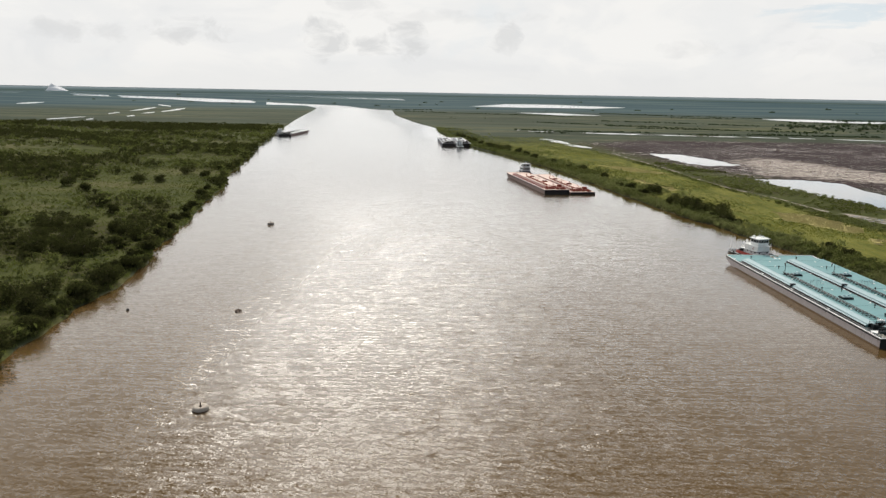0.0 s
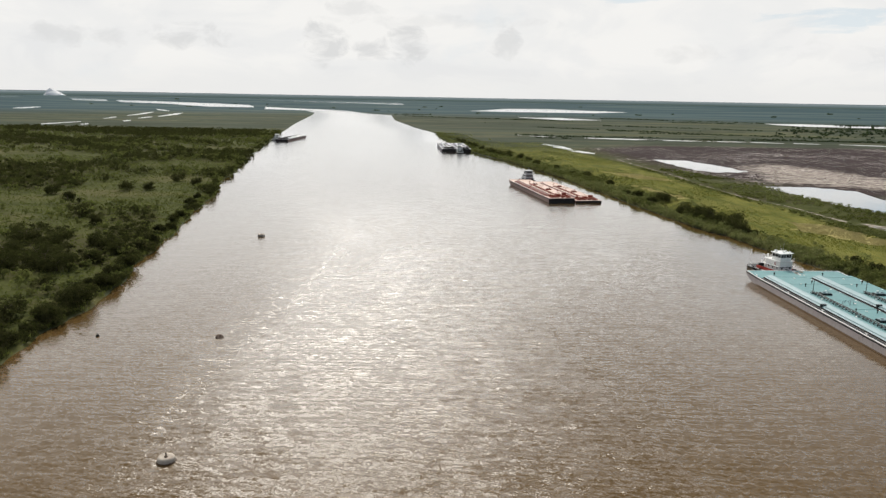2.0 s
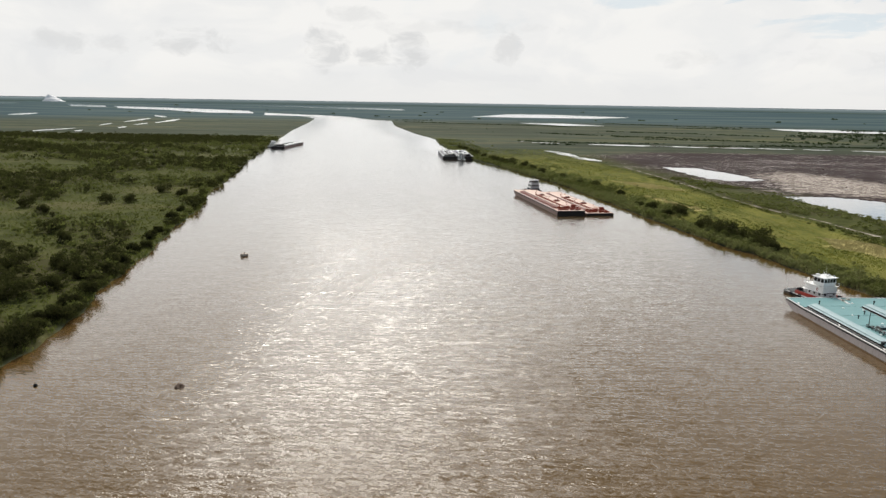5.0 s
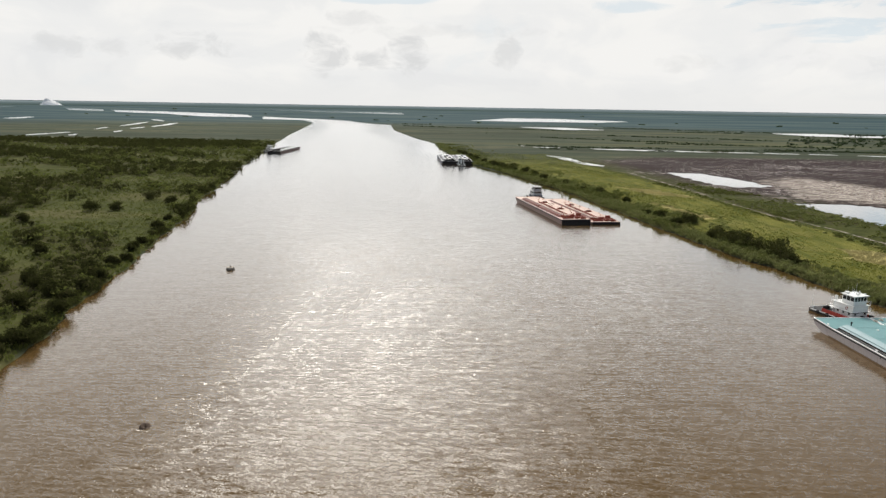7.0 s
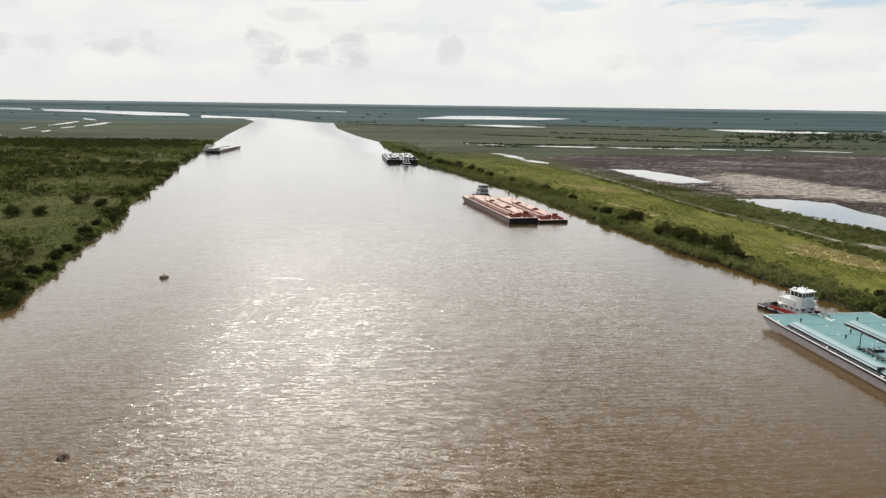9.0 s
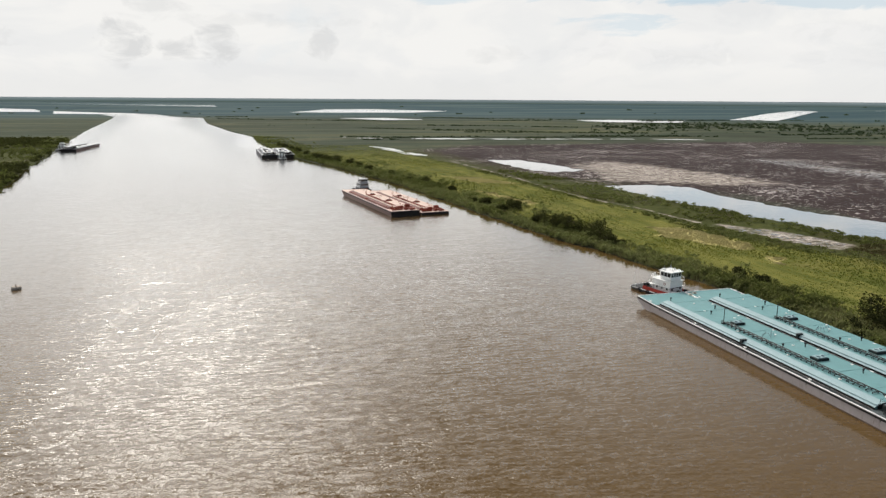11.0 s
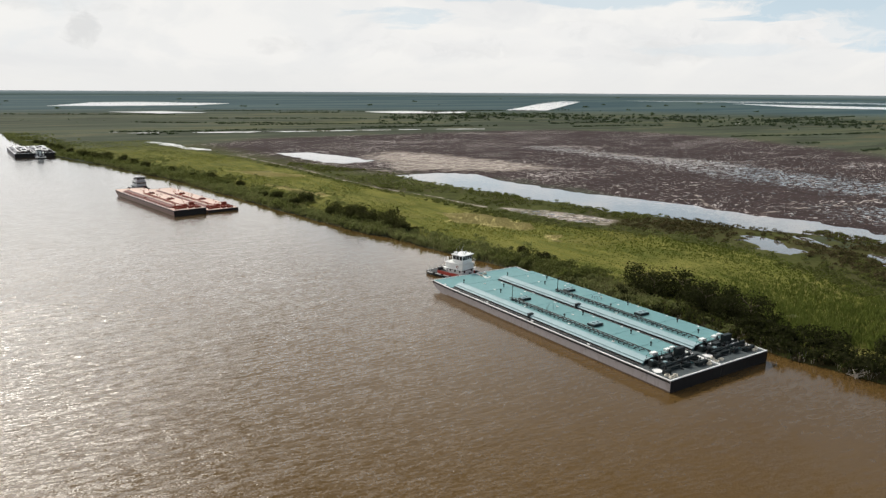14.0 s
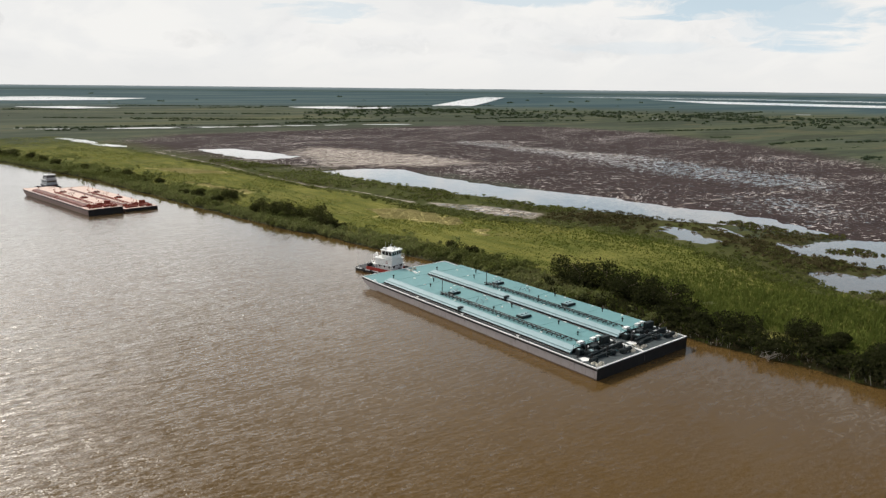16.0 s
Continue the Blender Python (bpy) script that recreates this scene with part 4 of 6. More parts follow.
def hull_mesh(w, length, top, rake, draft=-0.7, sheer=0.25):
    bm = bmesh.new()
    prof = [(0.12, draft), (w - 0.12, draft), (w, draft + 0.35), (w, top), (0, top), (0, draft + 0.35)]

    def st(lift, inset, dz):
        def f(x, y, z):
            u = x / w
            if z < top - 0.01:
                z = max(z, draft + lift * (top - draft))
            else:
                z = z + dz
            return (w / 2 + (x - w / 2) * (1 - inset), y, z)
        return f
    ys = [(0.0, st(0.0, 0.0, 0)), (0.35, st(0.0, 0.0, 0)), (length - rake, st(0.0, 0.0, 0)), (length - rake * 0.55, st(0.22, 0.0, sheer * 0.3)),
          (length - rake * 0.2, st(0.55, 0.004, sheer * 0.7)), (length, st(0.80, 0.02, sheer))]
    return sweep(bm, prof, ys)


def tank_barge(name, o, heading, look_, label, group, w=16.3, length=90.7, top=2.2, trunk_h=1.2, full=True, seed=1):
    """A raked tank barge; its own x runs across, y from the square end to the raked end."""
    rng = random.Random(seed)
    root = thing(name, turned(o, heading), label, "barge", group)
    deck, side, hull, end, edge, gear, trunk_side = look_
    part("hull", hull_mesh(w, length, top, 9.0), hull, root)
    bm = box(bmesh.new(), 0.0, w, -0.03, 0.0, -0.3, top - 0.02)
    box(bm, 0.05, w - 0.05, -0.10, -0.03, top - 0.35, top - 0.12, 0.02)
    part("end_plate", bm, end, root, "black painted square end plate")
    # deck plates fore and aft
    part("end_deck", box(bmesh.new(), 0.3, w - 0.3, 0.3, 9.2, top + 0.004, top + 0.03), "deck_grey" if full else deck, root, "worn deck at the pump end")
    bm = bmesh.new()
    vs = [bm.verts.new(c) for c in ((0.3, 81.0, top + 0.02), (w - 0.3, 81.0, top + 0.02), (w - 0.3, length - 4.5, top + 0.10), (0.3, length - 4.5, top + 0.10),
                                    (0.45, length - 0.25, top + 0.28), (w - 0.45, length - 0.25, top + 0.28))]
    bm.faces.new(vs[:4])
    bm.faces.new((vs[3], vs[2], vs[5], vs[4]))
    ret = bmesh.ops.extrude_face_region(bm, geom=bm.faces[:])
    bmesh.ops.translate(bm, verts=[v for v in ret["geom"] if isinstance(v, bmesh.types.BMVert)], vec=(0, 0, 0.03))
    bmesh.ops.recalc_face_normals(bm, faces=bm.faces[:])
    part("bow_deck", bm, deck, root)
    # side decks coloured dark to imitate the shade beside the trunk
    for sx in (0.16, w - 0.42):
        part("side_deck", box(bmesh.new(), min(sx, w - 1.0) if sx > 1 else 0.3, (w - 0.3) if sx > 1 else 1.5, 9.2, 81.0, top + 0.004, top + 0.03), "teal_dark" if full else hull, root)
    # gunwale strakes and end coamings
    for sx in (0.0, w - 0.26):
        bm = box(bmesh.new(), sx, sx + 0.26, 0.0, length - 9, top, top + 0.16, 0.04)
        part("gunwale", bm, edge, root, "worn pale gunwale strake")
        bm = bmesh.new()
        for k in range(3):
            rod(bm, (sx + 0.13, length - 9 + 2.9 * k, top + 0.08 + 0.08 * k), (sx + 0.13, length - 6.1 + 2.9 * k, top + 0.16 + 0.08 * k), 0.12)
        part("bow_rail", bm, edge, root)
    part("coaming", box(bmesh.new(), 0, w, 0.0, 0.28, top, top + 0.22, 0.05), edge, root, "white end coaming")
    part("coaming", box(bmesh.new(), 0.2, w - 0.2, length - 0.22, length, top + 0.24, top + 0.44, 0.05), edge, root, "pale bow coaming")
    bm = bmesh.new()
    for k in range(5):
        y = 6 + k * (length - 18) / 4
        box(bm, -0.04, 0.02, y - 0.07, y + 0.07, top - 0.9, top - 0.05)
        box(bm, w - 0.02, w + 0.04, y - 0.07, y + 0.07, top - 0.9, top - 0.05)
    box(bm, -0.07, 0.02, 0.1, length - 9, top - 0.50, top - 0.10)
    box(bm, w - 0.02, w + 0.07, 0.1, length - 9, top - 0.50, top - 0.10)
    part("rub_rail", bm, "black", root, "scuffed dark rub rail")
    for sx in (-0.07, w - 0.02):
        bm = bmesh.new()
        for k in range(6):
            u = length - 9 + 1.45 * k
            box(bm, sx, sx + 0.09, u, u + 1.46, top - 0.48 + 0.045 * k, top - 0.08 + 0.045 * k)
        part("bow_band", bm, "black", root, "dark band under the bow rail")
    for sx in (-0.03, w):
        part("boot_band", box(bmesh.new(), sx, sx + 0.03, 0.0, length - 8, -0.4, 0.32), "rust", root, "dark stained band at the waterline")
    # cargo trunk: flat top; sloped sides, paler on teal barges to imitate sky sheen
    th = trunk_h
    prof = [(1.75, top), (1.75, top + 0.5), (2.5, top + 0.62 * th), (3.5, top + 0.93 * th), (4.3, top + th), (w - 1.6, top + th), (w - 1.1, top + 0.9 * th), (w - 0.9, top + 0.5 * th), (w - 0.8, top)]
    bm = bmesh.new()
    keep = [(9.2, lambda x, y, z: (x, y, z)), (45, lambda x, y, z: (x, y, z)), (80.6, lambda x, y, z: (x, y, z)), (81.3, lambda x, y, z: (x, y, top + (z - top) * 0.25))]
    sweep(bm, prof, keep)
    part("trunk", bm, deck, root)
    bm = bmesh.new()
    # dark strip added for the shadow line along the trunk foot
    part("trunk_base", box(bmesh.new(), 1.66, 1.74, 9.0, 80.7, top + 0.03, top + 0.46), "black" if full else gear, root, "dark strip standing in for shade at the trunk foot")
    skin = [(1.70, top + 0.48), (2.4, top + 0.64 * th), (3.45, top + 0.955 * th), (4.2, top + th + 0.02), (4.2, top + th + 0.04), (3.4, top + 0.985 * th), (2.35, top + 0.67 * th), (1.64, top + 0.50)]
    sweep(bm, skin, [(9.0, lambda x, y, z: (x, y, z)), (80.7, lambda x, y, z: (x, y, z))])
    part("trunk_side", bm, trunk_side, root, "sloped trunk side, paler on teal barges for sky sheen")
    part("edge_pipe", rod(bmesh.new(), (2.25, 9.2, top + 0.72 * th), (2.25, 80.2, top + 0.72 * th), 0.17), "teal_light" if full else gear, root, "pipe along the trunk edge")
    part("trunk_end", box(bmesh.new(), 2.6, w - 1.0, 9.08, 9.19, top + 0.03, top + 0.9 * th), "black" if full else gear, root, "dark trunk end plate")
    z = top + th
    seam = part("deck_seam", box(bmesh.new(), 4.4, w - 1.7, -0.07, 0.07, z, z + 0.05), deck, root)
    seam.location = (0, 15, 0)
    for y in np.arange(24, 80, 9.0):
        part_again(seam, 0, y, 0)
    # two chock boxes on the slope
    for y in (46.5,):
        part("chock", box(bmesh.new(), 1.5, 3.0, y - 0.35, y + 0.35, top + 0.3, top + th + 0.15, 0.05), gear, root)
    # cargo lines on a ladder-like rack
    bm = bmesh.new()
    rod(bm, (5.5, 15, z + 0.55), (5.5, 59, z + 0.55), 0.15)
    rod(bm, (6.5, 11, z + 0.5), (6.5, 58, z + 0.5), 0.13)
    part("cargo_pipe", bm, gear, root, "dark cargo pipeline")
    bm = bmesh.new()
    for y in np.arange(13, 59.5, 1.55):
        box(bm, 5.2, 6.8, y - 0.10, y + 0.10, z + 0.22, z + 0.36)
        box(bm, 5.2, 5.36, y - 0.08, y + 0.08, z, z + 0.25)
        box(bm, 6.64, 6.8, y - 0.08, y + 0.08, z, z + 0.25)
    for y in np.arange(14, 59, 4.65):
        rod(bm, (5.2, y, z), (5.2, y, z + 1.05), 0.05, seg=5)
    rod(bm, (5.2, 14, z + 1.05), (5.2, 58.2, z + 1.05), 0.05, seg=5)
    part("pipe_stand", bm, gear, root)
    # small pale lids and lamps strewn along the deck
    lid = part("tank_lid", box(bmesh.new(), -0.22, 0.22, -0.26, 0.26, 0.0, 0.14, 0.03), edge, root, "small pale tank lid")
    lid.location = (w - 2.2, 17.0, z)
    for x, y in ((w - 2.1, 26.5), (w - 2.2, 36.0), (w - 2.0, 50.5), (w - 2.3, 63.0), (w - 2.1, 74.0), (4.9, 20.5), (7.3, 27.5), (4.8, 35.0), (7.4, 44.5), (4.9, 52.0), (7.8, 69.0), (11.5, 61.5), (10.8, 40.0), (12.2, 47.5), (9.4, 76.0)):
        part_again(lid, x, y, z, rng.uniform(-6, 6))
    # mast with a lamp arm
    bm = rod(bmesh.new(), (5.7, 58.4, z), (5.7, 58.4, z + 4.0), 0.11, 0.08)
    rod(bm, (5.7, 58.4, z + 3.9), (6.5, 58.4, z + 4.0), 0.05)
    box(bm, 5.2, 6.2, 57.9, 58.9, z, z + 0.18, 0.04)
    part("mast", bm, gear, root, "dark steel vent mast")
    # hatches
    for y, x, sx, sy in ((57.0, 8.9, 1.5, 1.0), (31.0, 9.7, 1.6, 1.15)):
        h = part("hatch", box(bmesh.new(), x - sx, x + sx, y - sy, y + sy, z, z + 0.55, 0.08), gear, root, "dark tank hatch coaming")
        bm = box(bmesh.new(), x - sx * 0.85, x + sx * 0.85, y - sy * 0.8, y + sy * 0.8, z + 0.55, z + 0.75, 0.09)
        bmesh.ops.create_cone(bm, cap_ends=True, segments=12, radius1=0.45, radius2=0.4, depth=0.3, matrix=Matrix.Translation((x - 0.6, y, z + 0.9)))
        bmesh.ops.create_cone(bm, cap_ends=True, segments=12, radius1=0.35, radius2=0.3, depth=0.3, matrix=Matrix.Translation((x + 0.7, y, z + 0.88)))
        part("lid", bm, trunk_side, h, "pale hatch lid")
    # gauge stems
    for k in range(5):
        bm = rod(bmesh.new(), (8.0 + 0.75 * k, 46.4 + rng.uniform(-0.8, 1.2), z), (8.0 + 0.75 * k, 46.8, z + rng.uniform(0.9, 1.5)), 0.07)
        bmesh.ops.create_cone(bm, cap_ends=True, segments=8, radius1=0.17, radius2=0.17, depth=0.12, matrix=Matrix.Translation((8.0 + 0.75 * k, 46.8, z + 0.9)))
        part("gauge_stem", bm, trunk_side, root)
    for y, x in ((14.0, 10.1), (80.0, 4.6), (70.0, 11.8), (22.0, 12.4), (38.5, 12.8), (66.0, 7.6), (39.5, 7.4)):
        bm = rod(bmesh.new(), (x, y, z), (x, y, z + 0.75), 0.14, 0.11)
        bmesh.ops.create_uvsphere(bm, u_segments=8, v_segments=6, radius=0.27, matrix=Matrix.Translation((x, y, z + 0.8)))
        part("vent", bm, gear, root)
    # cleats along both edges
    bm = box(bmesh.new(), -0.16, 0.16, -0.45, 0.45, 0.22, 0.36, 0.05)
    box(bm, -0.12, 0.12, -0.2, 0.2, 0.0, 0.25)
    first = part("cleat", bm, edge, root)
    first.location = (0.75, 4.5, top + 0.03)
    for x in (0.75, w - 0.75):
        for y in (4.5, 24.0, 44.0, 63.0, 84.0):
            if (x, y) != (0.75, 4.5):
                part_again(first, x, y, top + (0.12 if y > 80 else 0.03))
    # pump end: engines, header, valves, drums
    e = top + 0.03
    def engine(x, y, sx, sy, h, mat):
        g = part("pump_engine", box(bmesh.new(), x - sx, x + sx, y - sy, y + sy, e + 0.25, e + h, 0.1), mat, root, "dark diesel pump engine")
        bm = box(bmesh.new(), x - sx * 1.1, x + sx * 1.1, y - sy * 0.9, y + sy * 0.9, e, e + 0.27)
        part("skid", bm, gear, g)
        bm = rod(bmesh.new(), (x + sx * 0.5, y, e + h), (x + sx * 0.5, y, e + h + 0.9), 0.11)
        part("exhaust", bm, gear, g)
        part("air_box", box(bmesh.new(), x - sx * 0.7, x - sx * 0.1, y - sy * 0.5, y + sy * 0.5, e + h, e + h + 0.18, 0.03), trunk_side if x < 6 else gear, g)
    engine(5.0, 5.4, 1.1, 0.75, 1.35, gear)
    engine(12.0, 2.6, 0.7, 0.5, 0.9, gear)
    engine(9.2, 3.6, 0.8, 0.6, 1.0, gear)
    engine(8.6, 8.0, 0.9, 0.6, 1.5, gear)
    engine(3.3, 7.6, 0.7, 0.6, 1.3, gear)
    part("manifold", box(bmesh.new(), 3.4, 7.6, 3.7, 4.4, e, e + 0.75, 0.08), gear, root, "long dark manifold casing")
    part("manifold", box(bmesh.new(), 10.2, w - 1.6, 4.6, 5.4, e, e + 0.85, 0.08), gear, root, "long dark manifold casing")
    part("pump_house", box(bmesh.new(), w - 5.2, w - 2.6, 7.5, 8.6, e, e + 2.3, 0.1), gear, root, "dark pump housing by the trunk")
    part("pump_house", box(bmesh.new(), 6.0, 8.0, 6.2, 7.4, e, e + 1.7, 0.1), gear, root, "dark pump housing")
    bm = bmesh.new()
    rod(bm, (3.2, 6.9, e + 0.75), (w - 1.6, 6.9, e + 0.75), 0.24, seg=10)
    rod(bm, (3.6, 7.6, e + 0.45), (w - 2.4, 7.6, e + 0.45), 0.18, seg=10)
    rod(bm, (6.3, 7.0, e + 0.7), (6.3, 11.5, z + 0.45), 0.16)
    rod(bm, (9.0, 7.0, e + 0.7), (9.0, 3.4, e + 0.5), 0.18)
    rod(bm, (4.4, 7.0, e + 0.7), (4.4, 4.8, e + 0.5), 0.18)
    rod(bm, (11.2, 6.9, e + 0.7), (11.2, 2.6, e + 0.7), 0.14)
    for x in (3.6, 6.6, 8.2, 10.4, 12.2, w - 2.0):
        bmesh.ops.create_cone(bm, cap_ends=True, segments=12, radius1=0.42, radius2=0.42, depth=0.14,
                              matrix=Matrix.Translation((x, 6.9, e + 0.75)) @ Matrix.Rotation(math.pi / 2, 4, "Y"))
    part("header_pipe", bm, gear, root, "dark cargo header pipe")
    for x, y in ((3.7, 6.0), (7.5, 6.3), (10.4, 5.9), (w - 2.2, 5.8), (7.0, 3.0)):
        bm = rod(bmesh.new(), (x, y, e), (x, y, e + 1.1), 0.08)
        ring(bm, (x, y, e + 1.1), 0.32, 0.05, 12, 5)
        part("valve_wheel", bm, gear, root)
    # hoses and small lines strewn between the pumps
    for k in range(12 if full else 4):
        bm = bmesh.new()
        x, y = rng.uniform(2.2, w - 2.4), rng.uniform(2.4, 8.2)
        a, r = rng.uniform(0, 6.28), rng.uniform(0.05, 0.10)
        p = Vector((x, y, e + 0.1))
        for j in range(3):
            q = p + Vector((math.cos(a) * 0.8, math.sin(a) * 0.6, rng.uniform(-0.05, 0.35)))
            q.x, q.y = min(max(q.x, 0.6), w - 0.6), min(max(q.y, 0.8), 8.6)
            rod(bm, p, q, r, seg=6)
            p, a = q, a + rng.uniform(-0.9, 0.9)
        part("hose", bm, "rubber" if full else gear, root, "dark hose strewn over the pump deck")
    for k in range(9):
        x, y, h = rng.uniform(2.6, w - 2.8), rng.uniform(3.0, 8.0), rng.uniform(0.7, 1.9)
        bm = rod(bmesh.new(), (x, y, e), (x, y, e + h), 0.13, seg=8)
        box(bm, x - 0.3, x + 0.3, y - 0.2, y + 0.2, e + h * 0.4, e + h * 0.4 + 0.3, 0.04)
        rod(bm, (x - 0.4, y, e + h * 0.75), (x + 0.4, y, e + h * 0.75), 0.07, seg=6)
        part("valve_stem", bm, "black" if full else gear, root)
    for x, y in ((2.4, 3.0), (w - 2.6, 2.6)):
        g = part("winch", rod(bmesh.new(), (x - 0.7, y, e + 0.55), (x + 0.7, y, e + 0.55), 0.42, seg=12), gear, root)
        bm = box(bmesh.new(), x - 0.85, x - 0.7, y - 0.5, y + 0.5, e, e + 1.0, 0.03)
        part("winch_cheek", bm, gear, g)
        part("winch_cheek", box(bmesh.new(), x + 0.7, x + 0.85, y - 0.5, y + 0.5, e, e + 1.0, 0.03), gear, g)
    bm = bmesh.new()
    for x in np.arange(2.5, w - 2, 2.4):
        rod(bm, (x, 8.7, top), (x, 8.7, z + 1.0), 0.04, seg=5)
    rod(bm, (2.5, 8.7, z + 1.0), (w - 2, 8.7, z + 1.0), 0.035, seg=5)
    rod(bm, (2.5, 8.7, z + 0.5), (w - 2, 8.7, z + 0.5), 0.035, seg=5)
    part("guard_rail", bm, gear, root)
    if full:
        for x, y, sx, sy in ((6.4, 10.0, 0.8, 0.55), (10.6, 9.9, 0.7, 0.5), (12.6, 10.2, 0.5, 0.4)):
            part("vent_box", box(bmesh.new(), x - sx, x + sx, y - sy, y + sy, z, z + 0.55, 0.05), "white", root, "white steel vent box")
        part("drip_plate", box(bmesh.new(), 10.0, 14.4, 5.7, 7.3, e, e + 0.05, 0.01), "edge", root, "scuffed pale drip plate")
        part("drip_plate", box(bmesh.new(), 1.4, 3.2, 4.2, 6.2, e, e + 0.05, 0.01), "edge", root, "scuffed pale drip plate")
        bm = rod(bmesh.new(), (2.4, 4.5, e + 0.95), (w - 1.5, 5.0, e + 1.15), 0.24, seg=10)
        for k in range(5):
            q = Vector((2.4, 4.5, e)).lerp(Vector((w - 1.5, 5.0, e)), 0.08 + 0.2 * k)
            box(bm, q.x - 0.12, q.x + 0.12, q.y - 0.12, q.y + 0.12, e, e + 1.0 + 0.04 * k)
        part("loading_arm", bm, gear, root, "long dark loading pipe laid across the pump deck")
        part("slop_tank", box(bmesh.new(), 11.2, 13.6, 8.0, 9.05, e, e + 1.0, 0.15), "white", root, "white steel slop tank")
        part("tool_box", box(bmesh.new(), 6.6, 7.9, 8.05, 8.8, e, e + 0.9, 0.06), "pale_deck", root, "pale tool box")
        part("drip_pan", box(bmesh.new(), 9.8, 12.6, 4.0, 5.6, e, e + 0.22, 0.04), "teal", root)
    return root


def rope_coil(o, heading, x, y, z, label, r=0.55):
    rng = random.Random(int(x * 10 + y))
    bm = bmesh.new()
    for k in range(4):
        ring(bm, (rng.uniform(-0.08, 0.08), rng.uniform(-0.08, 0.08), 0.06 + 0.10 * k), r - 0.05 * k, 0.065, 16, 5)
    ring(bm, (0.75, 0.25, 0.06), r * 0.6, 0.06, 14, 5)
    p = turned(o, heading) @ Vector((x, y, z))
    ob = part("rope_coil", bm, "rope", None)
    ob.matrix_world = Matrix.Translation(p) @ pose(0, 0, 0, 0, 0, heading + rng.uniform(0, 90))
    tagged(ob, label, "rope", "mooring rope coils")


TEAL = ("teal", "teal_light", "hull_grey", "black", "edge", "teal_dark", "teal_light")
ROSE = ("salmon", "salmon_edge", "maroon", "black", "salmon_edge", "orange", "oxide")
PALE_V = ("pale_deck", "white", "navy", "black", "pale_deck", "black", "navy")
TAN_B = ("pale_deck", "pale_deck", "maroon", "black", "white", "black", "pale_deck")

T_O, T_H = (105.5, 152.4), 3.7
T_V = Vector((math.cos(radians(T_H)), math.sin(radians(T_H))))
tank_barge("tank_barge", T_O, T_H, TEAL, "moored tank barge with a teal deck and grey hull", "teal barges", w=16.2, length=90.2, top=2.55, seed=1)
tank_barge("tank_barge", (T_O[0] + 16.32 * T_V.x, T_O[1] + 16.32 * T_V.y), T_H, TEAL, "teal-decked tank barge lying between its twin and the bank", "teal barges", w=16.2, length=90.2, top=2.55, seed=2)
for x, y, zz in ((1.7, 2.3, 2.59), (15.4, 2.7, 2.59), (17.8, 3.4, 2.59), (31.6, 2.6, 2.59), (30.2, 1.6, 2.59), (16.0, 87.0, 2.77), (18.2, 88.0, 2.79), (14.3, 1.7, 2.59), (16.9, 1.8, 2.59), (18.9, 2.0, 2.59), (3.0, 1.3, 2.59), (13.2, 2.9, 2.59), (1.6, 1.0, 2.59), (31.0, 3.6, 2.59)):
    rope_coil(T_O, T_H, x, y, zz, "coil of pale mooring rope on a teal barge deck")

P_H = 11.4
tank_barge("tank_barge", (51.0, 410.5), P_H, ROSE, "tank barge with a faded salmon deck and orange gear", "salmon barges", w=15.6, top=2.8, trunk_h=1.0, full=False, seed=3)
tank_barge("tank_barge", (67.2, 413.6), P_H, ROSE, "low-lying laden salmon-decked tank barge with orange gear", "salmon barges", w=15.6, top=1.3, trunk_h=0.9, full=False, seed=4)
tank_barge("tank_barge", (-23.0, 779.0), 5.6, PALE_V, "distant moored barge with a pale deck and dark hull", "pale barges", w=15.5, top=3.2, trunk_h=1.2, full=False, seed=5)
tank_barge("tank_barge", (-6.6, 780.6), 5.6, PALE_V, "distant pale-decked barge moored beside its twin", "pale barges", w=15.5, top=3.2, trunk_h=1.2, full=False, seed=6)
tank_barge("tank_barge", (-237.0, 899.0), -2.2, TAN_B, "distant barge with a light deck by the reedy bank", "pale barges", w=15.5, top=2.4, trunk_h=0.9, full=False, seed=7)


